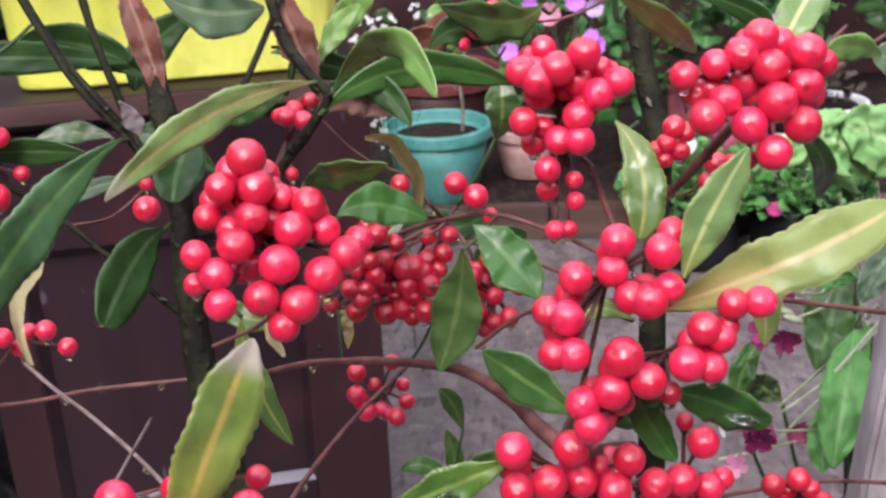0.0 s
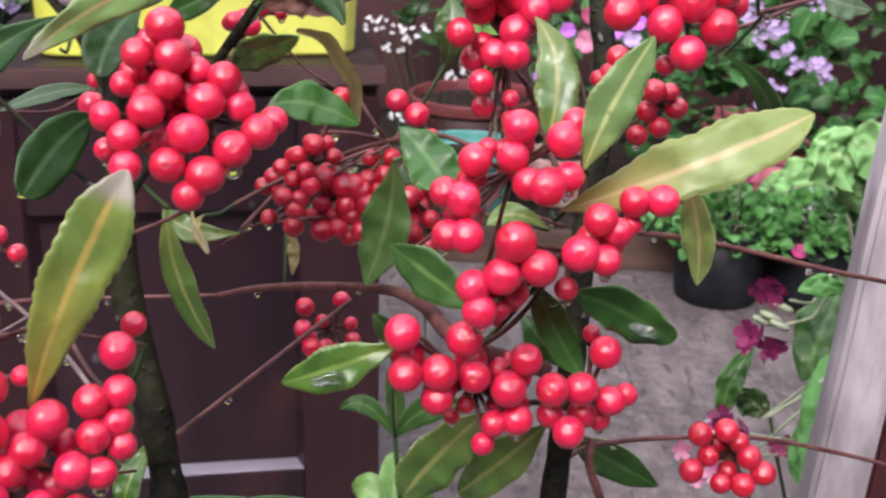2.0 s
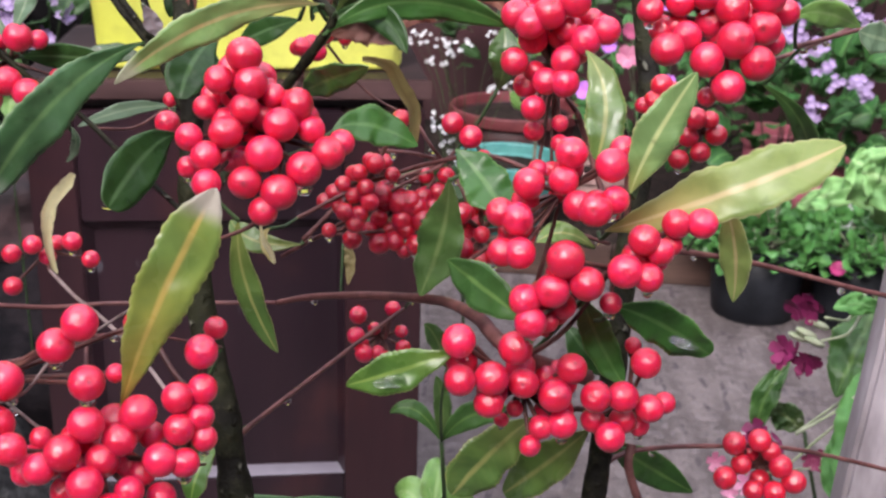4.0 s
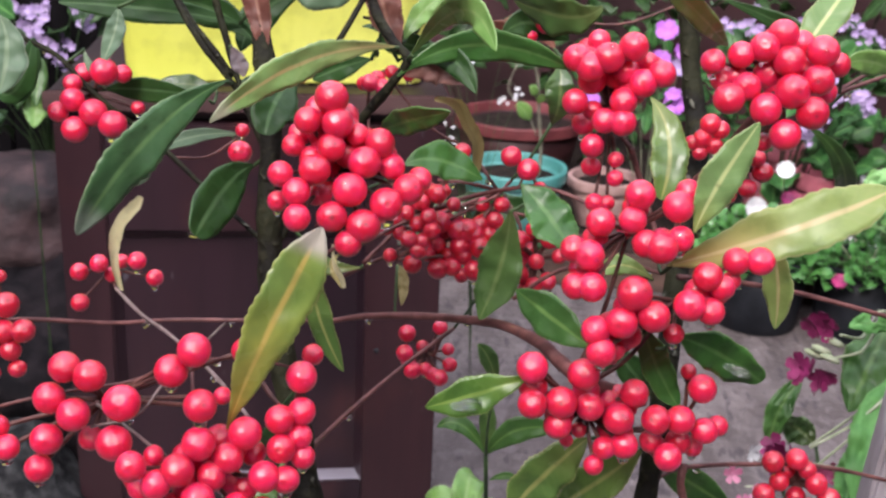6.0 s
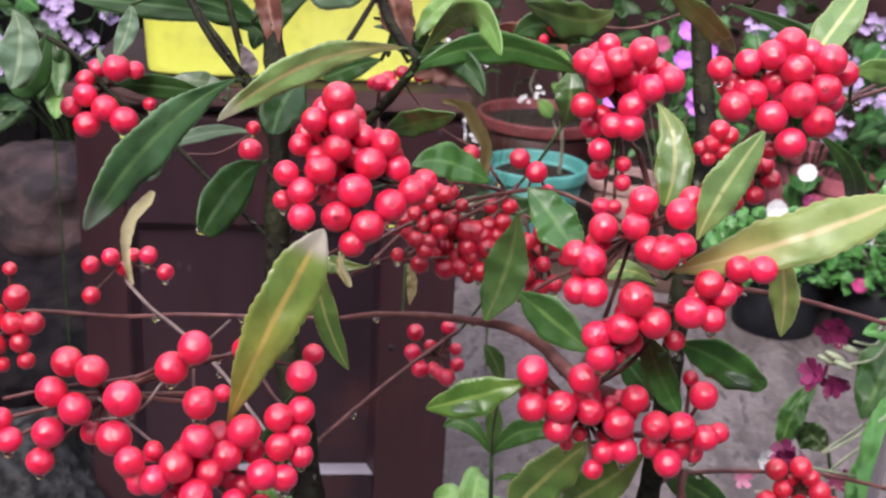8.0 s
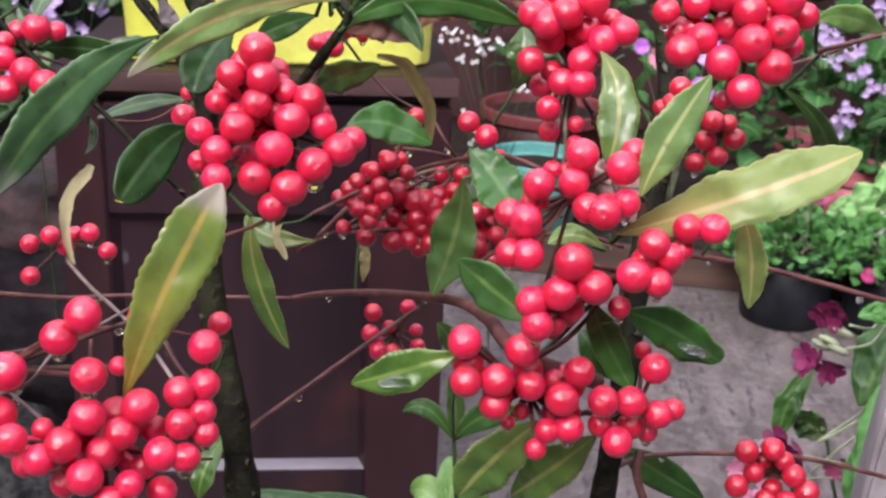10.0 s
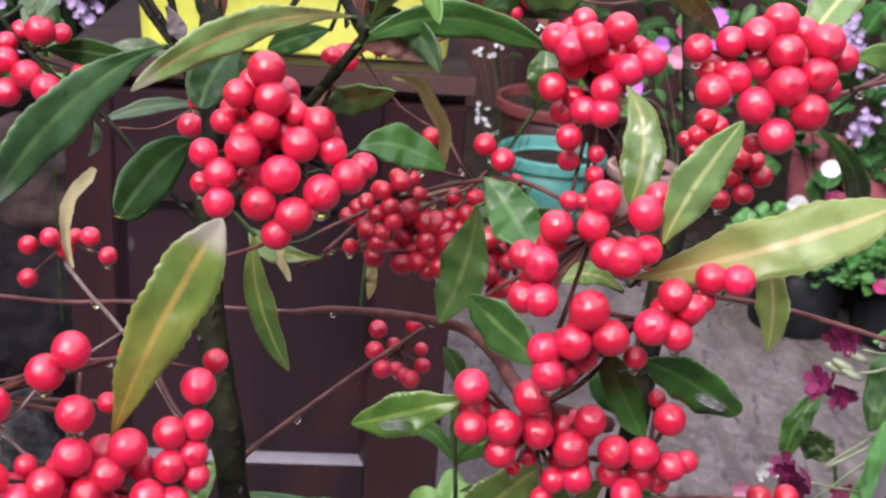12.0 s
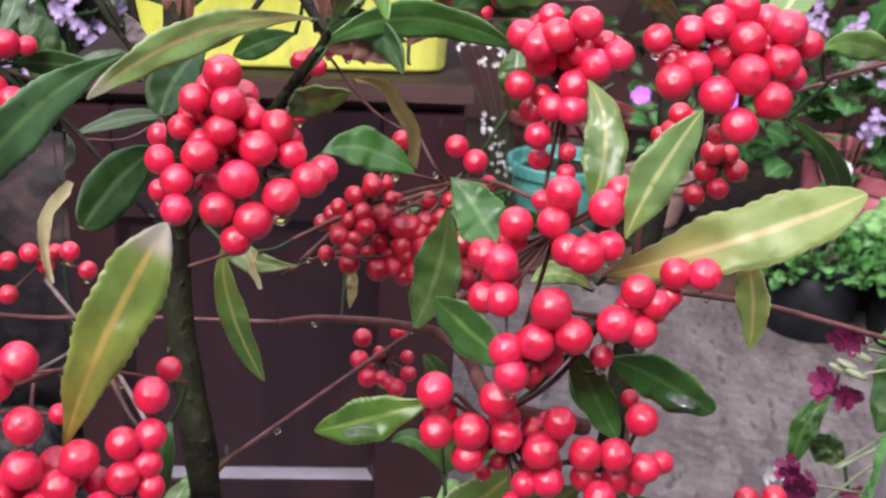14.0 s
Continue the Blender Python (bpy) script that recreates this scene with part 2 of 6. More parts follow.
BERRY = make_berry("ripe_berry_skin", (0.70, 0.016, 0.08), (0.5, 0.009, 0.044))
# darker copy: shade within the shrub put into the red, also for deeper red bunches
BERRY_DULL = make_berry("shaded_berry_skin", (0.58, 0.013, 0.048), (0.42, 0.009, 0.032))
LEAF = {
    "yellow": make_leaf("leaf_yellowing", (0.215, 0.275, 0.055), (0.14, 0.215, 0.05), (0.40, 0.28, 0.05), (0.5, 0.36, 0.1), (0.35, 0.38, 0.12), 0.36, 0.75, (0.42, 0.38, 0.31)),
    "straw": make_leaf("leaf_straw", (0.235, 0.31, 0.09), (0.165, 0.25, 0.07), (0.42, 0.27, 0.10), (0.5, 0.40, 0.2), (0.42, 0.43, 0.2), 0.38, 0.6, film=0.16),
    "pale": make_leaf("leaf_pale", (0.17, 0.28, 0.10), (0.12, 0.22, 0.07), (0.32, 0.36, 0.1), (0.5, 0.55, 0.25), (0.42, 0.45, 0.2), 0.3, 0.5, film=0.13),
    "olive": make_leaf("leaf_olive", (0.13, 0.22, 0.05), (0.085, 0.165, 0.04), (0.2, 0.23, 0.06), (0.34, 0.36, 0.12), (0.3, 0.32, 0.12), 0.38, 0.6),
    "olivegreen": make_leaf("leaf_olive_green", (0.07, 0.135, 0.036), (0.045, 0.1, 0.026), (0.1, 0.13, 0.04), (0.14, 0.2, 0.07), (0.12, 0.18, 0.07), 0.38),
    "green": make_leaf("leaf_green", (0.056, 0.135, 0.032), (0.038, 0.10, 0.025), (0.06, 0.13, 0.03), (0.12, 0.22, 0.06), (0.16, 0.26, 0.1), 0.34, film=0.2),
    # the mid-green leaf's pale tip colour stands in for a wet reflection
    "midgreen": make_leaf("leaf_mid_green", (0.07, 0.155, 0.064), (0.045, 0.11, 0.042), (0.05, 0.12, 0.035), (0.13, 0.24, 0.09), (0.2, 0.3, 0.15), 0.32, 0.5, (0.2, 0.26, 0.19), film=0.22),
    "lime": make_leaf("leaf_lime", (0.09, 0.185, 0.032), (0.065, 0.145, 0.028), (0.14, 0.2, 0.03), (0.2, 0.3, 0.07), (0.24, 0.34, 0.1), 0.28),
    "lightgreen": make_leaf("leaf_light_green", (0.19, 0.35, 0.09), (0.14, 0.29, 0.07), (0.12, 0.24, 0.05), (0.26, 0.4, 0.14), (0.3, 0.42, 0.18), 0.32),
    "dark": make_leaf("leaf_dark", (0.027, 0.072, 0.017), (0.018, 0.052, 0.012), (0.045, 0.1, 0.035), (0.08, 0.15, 0.06), (0.09, 0.17, 0.075), 0.38, film=0.12),
    "rusty": make_leaf("leaf_rusty", (0.21, 0.35, 0.11), (0.16, 0.29, 0.09), (0.36, 0.26, 0.12), (0.5, 0.40, 0.18), (0.42, 0.48, 0.24), 0.36, 0.55, (0.42, 0.44, 0.3)),
    "sage": make_leaf("leaf_sage", (0.13, 0.2, 0.12), (0.1, 0.17, 0.1), (0.12, 0.18, 0.1), (0.22, 0.3, 0.18), (0.3, 0.34, 0.25), 0.5, film=0.08),
    "brown": make_leaf("leaf_withered", (0.16, 0.058, 0.04), (0.10, 0.036, 0.026), (0.24, 0.1, 0.07), (0.26, 0.13, 0.09), (0.26, 0.14, 0.1), 0.6, film=0.08),
    "russet": make_leaf("leaf_russet", (0.3, 0.155, 0.13), (0.22, 0.105, 0.085), (0.24, 0.1, 0.07), (0.34, 0.2, 0.16), (0.32, 0.19, 0.15), 0.6, film=0.08),
    "tan": make_leaf("leaf_tan", (0.42, 0.36, 0.16), (0.34, 0.28, 0.14), (0.2, 0.17, 0.06), (0.34, 0.28, 0.13), (0.34, 0.27, 0.13), 0.5, film=0.08),
    "dry": make_leaf("leaf_dry", (0.8, 0.76, 0.52), (0.7, 0.66, 0.42), (0.5, 0.45, 0.27), (0.74, 0.68, 0.42), (0.8, 0.76, 0.52), 0.6, film=0.08),
    "emerald": make_leaf("leaf_emerald", (0.05, 0.142, 0.03), (0.036, 0.112, 0.024), (0.05, 0.13, 0.03), (0.1, 0.21, 0.06), (0.14, 0.25, 0.08), 0.32, film=0.22),
    "fresh": make_leaf("leaf_fresh", (0.125, 0.32, 0.085), (0.085, 0.24, 0.06), (0.1, 0.28, 0.07), (0.2, 0.4, 0.14), (0.15, 0.33, 0.1), 0.5, film=0.06),
    "primula": make_leaf("leaf_primula", (0.046, 0.15, 0.04), (0.032, 0.11, 0.028), (0.05, 0.14, 0.04), (0.12, 0.28, 0.08), (0.12, 0.28, 0.08), 0.45, film=0.12),
    "cress": make_leaf("leaf_cress", (0.095, 0.28, 0.07), (0.06, 0.2, 0.05), (0.06, 0.18, 0.03), (0.12, 0.28, 0.07), (0.1, 0.26, 0.06), 0.4),
    "mauve": make_leaf("leaf_mauve_grey", (0.30, 0.26, 0.28), (0.24, 0.2, 0.22), (0.2, 0.14, 0.15), (0.3, 0.24, 0.25), (0.3, 0.25, 0.26), 0.5),
    "dead": make_leaf("leaf_dead", (0.075, 0.06, 0.05), (0.05, 0.042, 0.036), (0.08, 0.06, 0.05), (0.12, 0.1, 0.08), (0.12, 0.1, 0.08), 0.6),
    "lettuce": make_leaf("leaf_lettuce", (0.28, 0.52, 0.19), (0.21, 0.44, 0.15), (0.3, 0.5, 0.18), (0.4, 0.6, 0.28), (0.32, 0.54, 0.2), 0.45, film=0.1),
}


def make_bark():
    """Dark wet bark with moss and small pale lichen spots."""
    g = Graph("mossy_bark", 0.8, spec=0.14)
    broad, grain, lichen = g.noise(60, 4), g.noise(300, 4), g.noise(150, 2)
    colour = g.mix(g.ramp(broad, 0.4, 0.62), (0.0075, 0.0065, 0.0045), (0.017, 0.018, 0.008))
    colour = g.mix(g.math("MULTIPLY", g.ramp(grain, 0.5, 0.72), 0.6), colour, (0.036, 0.034, 0.018))
    colour = g.mix(g.math("MULTIPLY", g.ramp(lichen, 0.66, 0.72), 0.5), colour, (0.2, 0.2, 0.16))
    g.bump(g.math("ADD", g.math("MULTIPLY", broad, 0.5), g.math("ADD", g.math("MULTIPLY", grain, 0.4), g.math("MULTIPLY", g.ramp(lichen, 0.6, 0.72), 0.4))), 0.003, 1.0)
    return g.done(colour, g.math("ADD", 0.5, g.math("MULTIPLY", grain, 0.4)))


def make_varnish(name="dark_brown_varnish", red=0.0):
    """Dark wet varnish, upright grain, with reddish patches and pale rain marks."""
    g = Graph(name, 0.34, spec=0.35)
    broad, grain, worn = g.noise(9, 5, (1, 1, 0.12)), g.noise(60, 3, (1, 1, 0.12)), g.noise(7, 4)
    colour = g.mix(g.ramp(broad, 0.35, 0.68), (0.014, 0.0066, 0.0105), (0.026, 0.0115, 0.0165))
    colour = g.mix(g.math("ADD", red, g.math("MULTIPLY", g.ramp(worn, 0.52, 0.7), 0.5 - 0.3 * red)), colour, (0.062, 0.02, 0.019))
    colour = g.mix(g.math("MULTIPLY", g.ramp(grain, 0.45, 0.75), 0.35), colour, (0.008, 0.004, 0.006))
    colour = g.mix(g.math("MULTIPLY", g.ramp(g.noise(55, 2, (1, 1, 0.35)), 0.72, 0.78), 0.5), colour, (0.12, 0.11, 0.13))
    g.bump(g.math("ADD", g.math("MULTIPLY", worn, 0.6), g.math("MULTIPLY", grain, 0.4)), 0.0012, 0.8)
    return g.done(colour, g.math("ADD", 0.22, g.math("MULTIPLY", broad, 0.25)), 0.5)


BARK = make_bark()
TWIG = stained("red_brown_twig", (0.08, 0.028, 0.027), (0.165, 0.066, 0.06), 90, 0.55, 400, 0.0004)
GREYTWIG = stained("bleached_twig", (0.13, 0.09, 0.085), (0.25, 0.19, 0.18), 90, 0.45, 400, 0.0004)
STALK = stained("berry_stalk", (0.06, 0.022, 0.02), (0.13, 0.055, 0.046), 120, 0.5, 400, 0.0003)
GREENSTEM = stained("pale_green_stem", (0.28, 0.34, 0.2), (0.42, 0.45, 0.32), 60, 0.5, 300, 0.0003)
SAPWOOD = stained("pale_sapling_bark", (0.12, 0.12, 0.085), (0.22, 0.21, 0.16), 60, 0.6, 300, 0.0004)
DARKSTEM = stained("dark_green_stem", (0.02, 0.045, 0.015), (0.05, 0.09, 0.03), 60, 0.6, 300, 0.0003)
CABINET = make_varnish()
CABINET_RED = make_varnish("reddish_varnish", 0.22)
CABINET_TOP = stained("paler_brown_varnish", (0.05, 0.027, 0.027), (0.098, 0.056, 0.055), 14, 0.5, 80, 0.0008, (0.2, 1, 1), spec=0.2)
CABINET_DARKTOP = stained("dark_top_varnish", (0.012, 0.007, 0.008), (0.034, 0.02, 0.021), 14, 0.5, 80, 0.0008, (0.2, 1, 1), spec=0.2)
# pale colour paints the sky's reflection on the wet ledge
LEDGE_SHEEN = stained("wet_ledge_painted_sheen", (0.10, 0.085, 0.105), (0.17, 0.15, 0.18), 30, 0.3, 120, 0.0004, (0.3, 1, 1), coat=1.0)
YELLOW = stained("yellow_plastic", (0.80, 0.84, 0.13), (0.86, 0.89, 0.19), 8, 0.42, 40, 0.0004)
TEAL = stained("teal_plastic", (0.06, 0.235, 0.215), (0.105, 0.305, 0.285), 14, 0.4, 90, 0.0006)
PINKCLAY = stained("pinkish_clay", (0.33, 0.205, 0.19), (0.46, 0.30, 0.28), 22, 0.7, 120, 0.001)
MAROONPOT = stained("maroon_pot", (0.03, 0.009, 0.01), (0.05, 0.015, 0.016), 12, 0.5, 90, 0.001)
RUSTRIM = stained("terracotta_rim", (0.105, 0.023, 0.026), (0.16, 0.038, 0.042), 20, 0.55, 120, 0.001)
PINKPOT = stained("pink_plastic", (0.33, 0.085, 0.115), (0.43, 0.135, 0.17), 16, 0.45, 90, 0.0006)
WHITEPOT = stained("white_enamel", (0.66, 0.66, 0.7), (0.78, 0.78, 0.8), 12, 0.35, 90, 0.0005)
BLACKPOT = stained("black_nursery_plastic", (0.008, 0.009, 0.012), (0.018, 0.02, 0.025), 18, 0.5, 120, 0.0005, spec=0.2)
SOIL = stained("dark_wet_soil", (0.012, 0.009, 0.008), (0.035, 0.026, 0.022), 60, 0.9, 220, 0.006, spec=0.08)
CONCRETE = make_concrete()
TIMBER = stained("brown_edging_board", (0.06, 0.035, 0.028), (0.12, 0.07, 0.055), 20, 0.7, 120, 0.002, (0.1, 1, 1))
POSTWOOD = stained("weathered_grey_wood", (0.24, 0.21, 0.225), (0.5, 0.455, 0.485), 38, 0.75, 140, 0.0014, (1, 1, 0.3))
# near black puts the recess's shade into the colour of added boards
SHADEBOARD = stained("recess_shade_black", (0.0015, 0.0013, 0.0018), (0.006, 0.005, 0.006), 14, 0.7, 90, 0.002, (1, 1, 0.15), spec=0.08)
MAROONWOOD = stained("maroon_painted_board", (0.05, 0.014, 0.018), (0.085, 0.024, 0.028), 14, 0.5, 90, 0.001, (1, 1, 0.15))
WALL = stained("maroon_painted_wall", (0.028, 0.009, 0.011), (0.052, 0.018, 0.021), 5, 0.7, 40, 0.003)
ROCK = stained("dark_rock", (0.01, 0.006, 0.008), (0.055, 0.032, 0.034), 22, 0.75, 60, 0.012)
# near black for moist stone plus the shade it lies in
BLACKROCK = stained("wet_rock_shaded_black", (0.0025, 0.002, 0.003), (0.013, 0.010, 0.012), 30, 0.8, 70, 0.014, spec=0.1)
MOSSROCK = stained("grey_mossy_stone", (0.006, 0.006, 0.007), (0.045, 0.045, 0.046), 60, 0.85, 130, 0.012, spec=0.2)
PETAL = {
    "lilac": stained("lilac_petal", (0.29, 0.2, 0.40), (0.45, 0.35, 0.55), 60, 0.6, 300, 0.0003),
    "magenta": stained("magenta_petal", (0.10, 0.006, 0.042), (0.22, 0.018, 0.095), 50, 0.6, 300, 0.0003),
    "pink_magenta": stained("rose_petal", (0.22, 0.028, 0.08), (0.32, 0.06, 0.13), 50, 0.6, 300, 0.0003),
    "rose": stained("bright_rose_petal", (0.30, 0.02, 0.11), (0.42, 0.05, 0.18), 50, 0.6, 300, 0.0003),
    "pink": stained("pink_petal", (0.42, 0.12, 0.22), (0.55, 0.24, 0.34), 50, 0.6, 300, 0.0003),
    "purple": stained("purple_petal", (0.32, 0.09, 0.44), (0.46, 0.17, 0.56), 50, 0.6, 300, 0.0003),
    "white": stained("white_petal", (0.5, 0.5, 0.52), (0.66, 0.66, 0.66), 50, 0.6, 300, 0.0003),
}


def make_water():
    g = Graph("rain_water", 0.02)
    g.bsdf.inputs["Transmission Weight"].default_value, g.bsdf.inputs["IOR"].default_value = 1.0, 1.33
    return g.done((0.97, 0.98, 1.0))


WATER = make_water()


# ---- building helpers ----
def link(name, bm, material, parent=None, label="", smooth=True, m=None):
    mesh = bpy.data.meshes.new(name)
    bm.normal_update()
    bm.to_mesh(mesh)
    bm.free()
    mesh.materials.append(material)
    if smooth:
        mesh.polygons.foreach_set("use_smooth", [True] * len(mesh.polygons))
    ob = new(name, mesh)
    if parent:
        ob.parent = parent
    if m is not None:
        ob.matrix_basis = m
    return tagged(ob, label=label)


def part(name, bm, material, parent, label="", smooth=True, m=None):
    return link(name, bm, material, parent, label, smooth, m)


def shared(name, mesh, parent, m, label=""):
    ob = new(name, mesh)
    ob.parent, ob.matrix_basis = parent, m
    return tagged(ob, label=label)


def thing(name, label, category, at=(0, 0, 0), group="", kind=""):
    ob = new(name)
    ob.location = at
    ob.empty_display_size = 0.02
    return tagged(ob, label, category, group, kind)


def spline(points, steps=6):
    """Points of a smooth line through the given ones."""
    p = [Vector(q) for q in points]
    p = [2 * p[0] - p[1]] + p + [2 * p[-1] - p[-2]]
    out = []
    for a, b, c, d in zip(p, p[1:], p[2:], p[3:]):
        for k in range(steps):
            s = k / steps
            out.append(0.5 * (2 * b + (c - a) * s + (2 * a - 5 * b + 4 * c - d) * s * s + (3 * b - a - 3 * c + d) * s ** 3))
    return out + [p[-2]]


def tube(bm, line, radius, end=None, sides=8, knots=0.0):
    """A round, tapering tube along a line."""
    end = radius if end is None else end
    ring, before, side = [], None, None
    for k, p in enumerate(line):
        ahead = (line[min(k + 1, len(line) - 1)] - line[max(k - 1, 0)]).normalized()
        side = (side - ahead * side.dot(ahead)).normalized() if side else ahead.orthogonal().normalized()
        up = ahead.cross(side)
        s = k / max(len(line) - 1, 1)
        r = radius + (end - radius) * s
        if knots:
            r *= 1 + knots * noise.noise(p * 90) + knots * 0.6 * max(0, math.sin(k * 1.7)) ** 6
        ring = [bm.verts.new(p + r * (math.cos(a) * side + math.sin(a) * up)) for a in (2 * math.pi * j / sides for j in range(sides))]
        if before:
            for j in range(sides):
                bm.faces.new((before[j], before[(j + 1) % sides], ring[(j + 1) % sides], ring[j]))
        else:
            bm.faces.new(list(reversed(ring)))
        before = ring
    bm.faces.new(ring)


def box(bm, lo, hi, bevel=0.0, m=None):
    made = bmesh.ops.create_cube(bm, size=1.0)["verts"]
    for v in made:
        v.co = Vector([lo[k] + (v.co[k] + 0.5) * (hi[k] - lo[k]) for k in range(3)])
    if bevel:
        edges = list({e for v in made for e in v.link_edges})
        made = bmesh.ops.bevel(bm, geom=edges, offset=bevel, segments=2, affect="EDGES")["verts"]
    return made


def lathe(bm, profile, sides=40, wobble=0.0):
    """A turned form from (radius, height) pairs; both ends are closed when their radius is nought."""
    before = None
    for r, z in profile:
        if r < 1e-6:
            ring = [bm.verts.new((0, 0, z))]
        else:
            ring = [bm.verts.new((r * (1 + wobble * noise.noise(Vector((math.cos(a), math.sin(a), z * 9)))) * math.cos(a), r * math.sin(a), z)) for a in (2 * math.pi * j / sides for j in range(sides))]
        if before:
            for j in range(sides):
                k = (j + 1) % sides
                if len(before) == 1 and len(ring) > 1:
                    bm.faces.new((before[0], ring[k], ring[j]))
                elif len(ring) == 1 and len(before) > 1:
                    bm.faces.new((before[j], before[k], ring[0]))
                elif len(ring) > 1:
                    bm.faces.new((before[j], before[k], ring[k], ring[j]))
        before = ring


FACE = Vector((0.02, -0.05, 0.88))  # the open side of the shrub, towards which its leaves turn


def blade(bm, base, mid, tip, width, twist=0.0, rows=34, cols=3, scallop=0.05, wave=0.1, fold=0.2, seed=0, towards=FACE, blunt=1.12, crinkle=0.0, thick=0.00022, power=0.8, teeth=(11, 15), ragged=1.0):
    """A leaf blade along a bent spine: scalloped and wavy margin, folded along the midrib, with thickness. Writes its uv."""
    base, mid, tip = Vector(base), Vector(mid), Vector(tip)
    bend = 2 * mid - (base + tip) / 2
    uv = bm.loops.layers.uv.verify()
    rnd = random.Random(seed)
    ph, ph2, teeth, lag = rnd.uniform(0, 6), rnd.uniform(0, 6), rnd.uniform(*teeth), rnd.uniform(0.6, 2.4)
    top, low = [], []
    for k in range(rows + 1):
        s = k / rows
        p = (1 - s) ** 2 * base + 2 * s * (1 - s) * bend + s * s * tip
        ahead = (2 * (1 - s) * (bend - base) + 2 * s * (tip - bend)).normalized()
        out = ((towards if isinstance(towards, Vector) else Vector(towards)) - p).normalized()
        side = ahead.cross(out).normalized()
        side = Matrix.Rotation(radians(twist * (0.4 + s)), 3, ahead) @ side
        face = side.cross(ahead).normalized()
        h = 0.5 * width * max(math.sin(math.pi * s ** blunt), 0.0) ** (power if s > 0.6 else 0.8 + (power - 0.8) * s / 0.6) + 0.012 * width
        broad = h
        tops, lows = [], []
        for j in range(-cols, cols + 1):
            u = j / cols
            edge = lag if u > 0 else 0.0
            h = broad * (1 + abs(u) ** 3 * scallop * (abs(math.sin(math.pi * s * teeth + ph + edge)) - 0.6) + ragged * (0.05 * math.sin(s * 9 + ph2 + edge) + 0.03 * math.sin(s * 23 + ph + 2 * edge)))
            lift = abs(u) * h * fold + wave * h * abs(u) ** 1.5 * math.sin(2 * math.pi * s * 3.3 + ph + (1.3 if u > 0 else 0))
            lift += crinkle * h * noise.noise(Vector((u * 3.2, s * 9, seed * 1.37)))
            q = p + side * (u * h) + face * lift
            tops.append((bm.verts.new(q + face * thick), (u + 1) / 2, s))
            lows.append((bm.verts.new(q - face * thick), (u + 1) / 2, s))
        top.append(tops)
        low.append(lows)

    def quad(*four):
        f = bm.faces.new([c[0] for c in four])
        for loop, c in zip(f.loops, four):
            loop[uv].uv = c[1:]

    wide = 2 * cols
    for k in range(rows):
        for j in range(wide):
            quad(top[k][j], top[k][j + 1], top[k + 1][j + 1], top[k + 1][j])
            quad(low[k][j], low[k + 1][j], low[k + 1][j + 1], low[k][j + 1])
        quad(top[k][0], top[k + 1][0], low[k + 1][0], low[k][0])
        quad(top[k][wide], low[k][wide], low[k + 1][wide], top[k + 1][wide])
    for k in (0, rows):
        for j in range(wide):
            a = (top[k][j], low[k][j], low[k][j + 1], top[k][j + 1])
            quad(*(a if k == 0 else reversed(a)))


def petals(bm, at, facing, size, count=5, cup=0.25, seed=0, broad=1.0):
    """One small flower with separate rounded petals."""
    rnd = random.Random(seed)
    facing = Vector(facing).normalized()
    a = facing.orthogonal().normalized()
    b = facing.cross(a)
    turn = rnd.uniform(0, 6)
    at = Vector(at)
    for k in range(count):
        w = 2 * math.pi * k / count + turn
        out = math.cos(w) * a + math.sin(w) * b
        across = -math.sin(w) * a + math.cos(w) * b
        pts = [(0.05, 0.06), (0.45, 0.30), (0.8, 0.36), (1.0, 0.22), (0.94, 0.0)]
        left, right = [], []
        for r, h in pts:
            rise = facing * (size * cup * r * r * rnd.uniform(0.7, 1.3))
            left.append(bm.verts.new(at + out * r * size + across * h * broad * size + rise))
            right.append(bm.verts.new(at + out * r * size - across * h * broad * size + rise * 0.9))
        for i in range(len(pts) - 1):
            bm.faces.new((left[i], left[i + 1], right[i + 1], right[i]))
    hub = bmesh.ops.create_icosphere(bm, subdivisions=1, radius=size * 0.13)["verts"]
    for v in hub:
        v.co += at + facing * size * 0.05


# ---- the setting ----
def build_ground():
    bm = bmesh.new()
    bmesh.ops.create_grid(bm, x_segments=2, y_segments=2, size=60)
    ground = link("ground", bm, CONCRETE)
    tagged(ground, "rough wet grey concrete yard", "ground", kind="structure")


def build_wall():
    bm = bmesh.new()
    box(bm, (-2.3, 3.3, 0.0), (2.5, 3.5, 2.4), 0.01)
    tagged(link("wall_back", bm, WALL, smooth=False), "dull maroon painted yard wall", "wall", kind="structure")
    # side and front walls: added out of view, they hold back low sky light
    for name, lo, hi in (("wall_left", (-2.5, -1.8, 0), (-2.302, 3.5, 2.4)), ("wall_right", (2.502, -1.8, 0), (2.7, 3.5, 2.4)), ("wall_front", (-2.5, -2.0, 0), (2.7, -1.802, 2.2))):
        bm = bmesh.new()
        box(bm, lo, hi, 0.01)
        tagged(link(name, bm, WALL, smooth=False), "unseen maroon wall added to close off the yard and low sky", "wall", kind="structure")


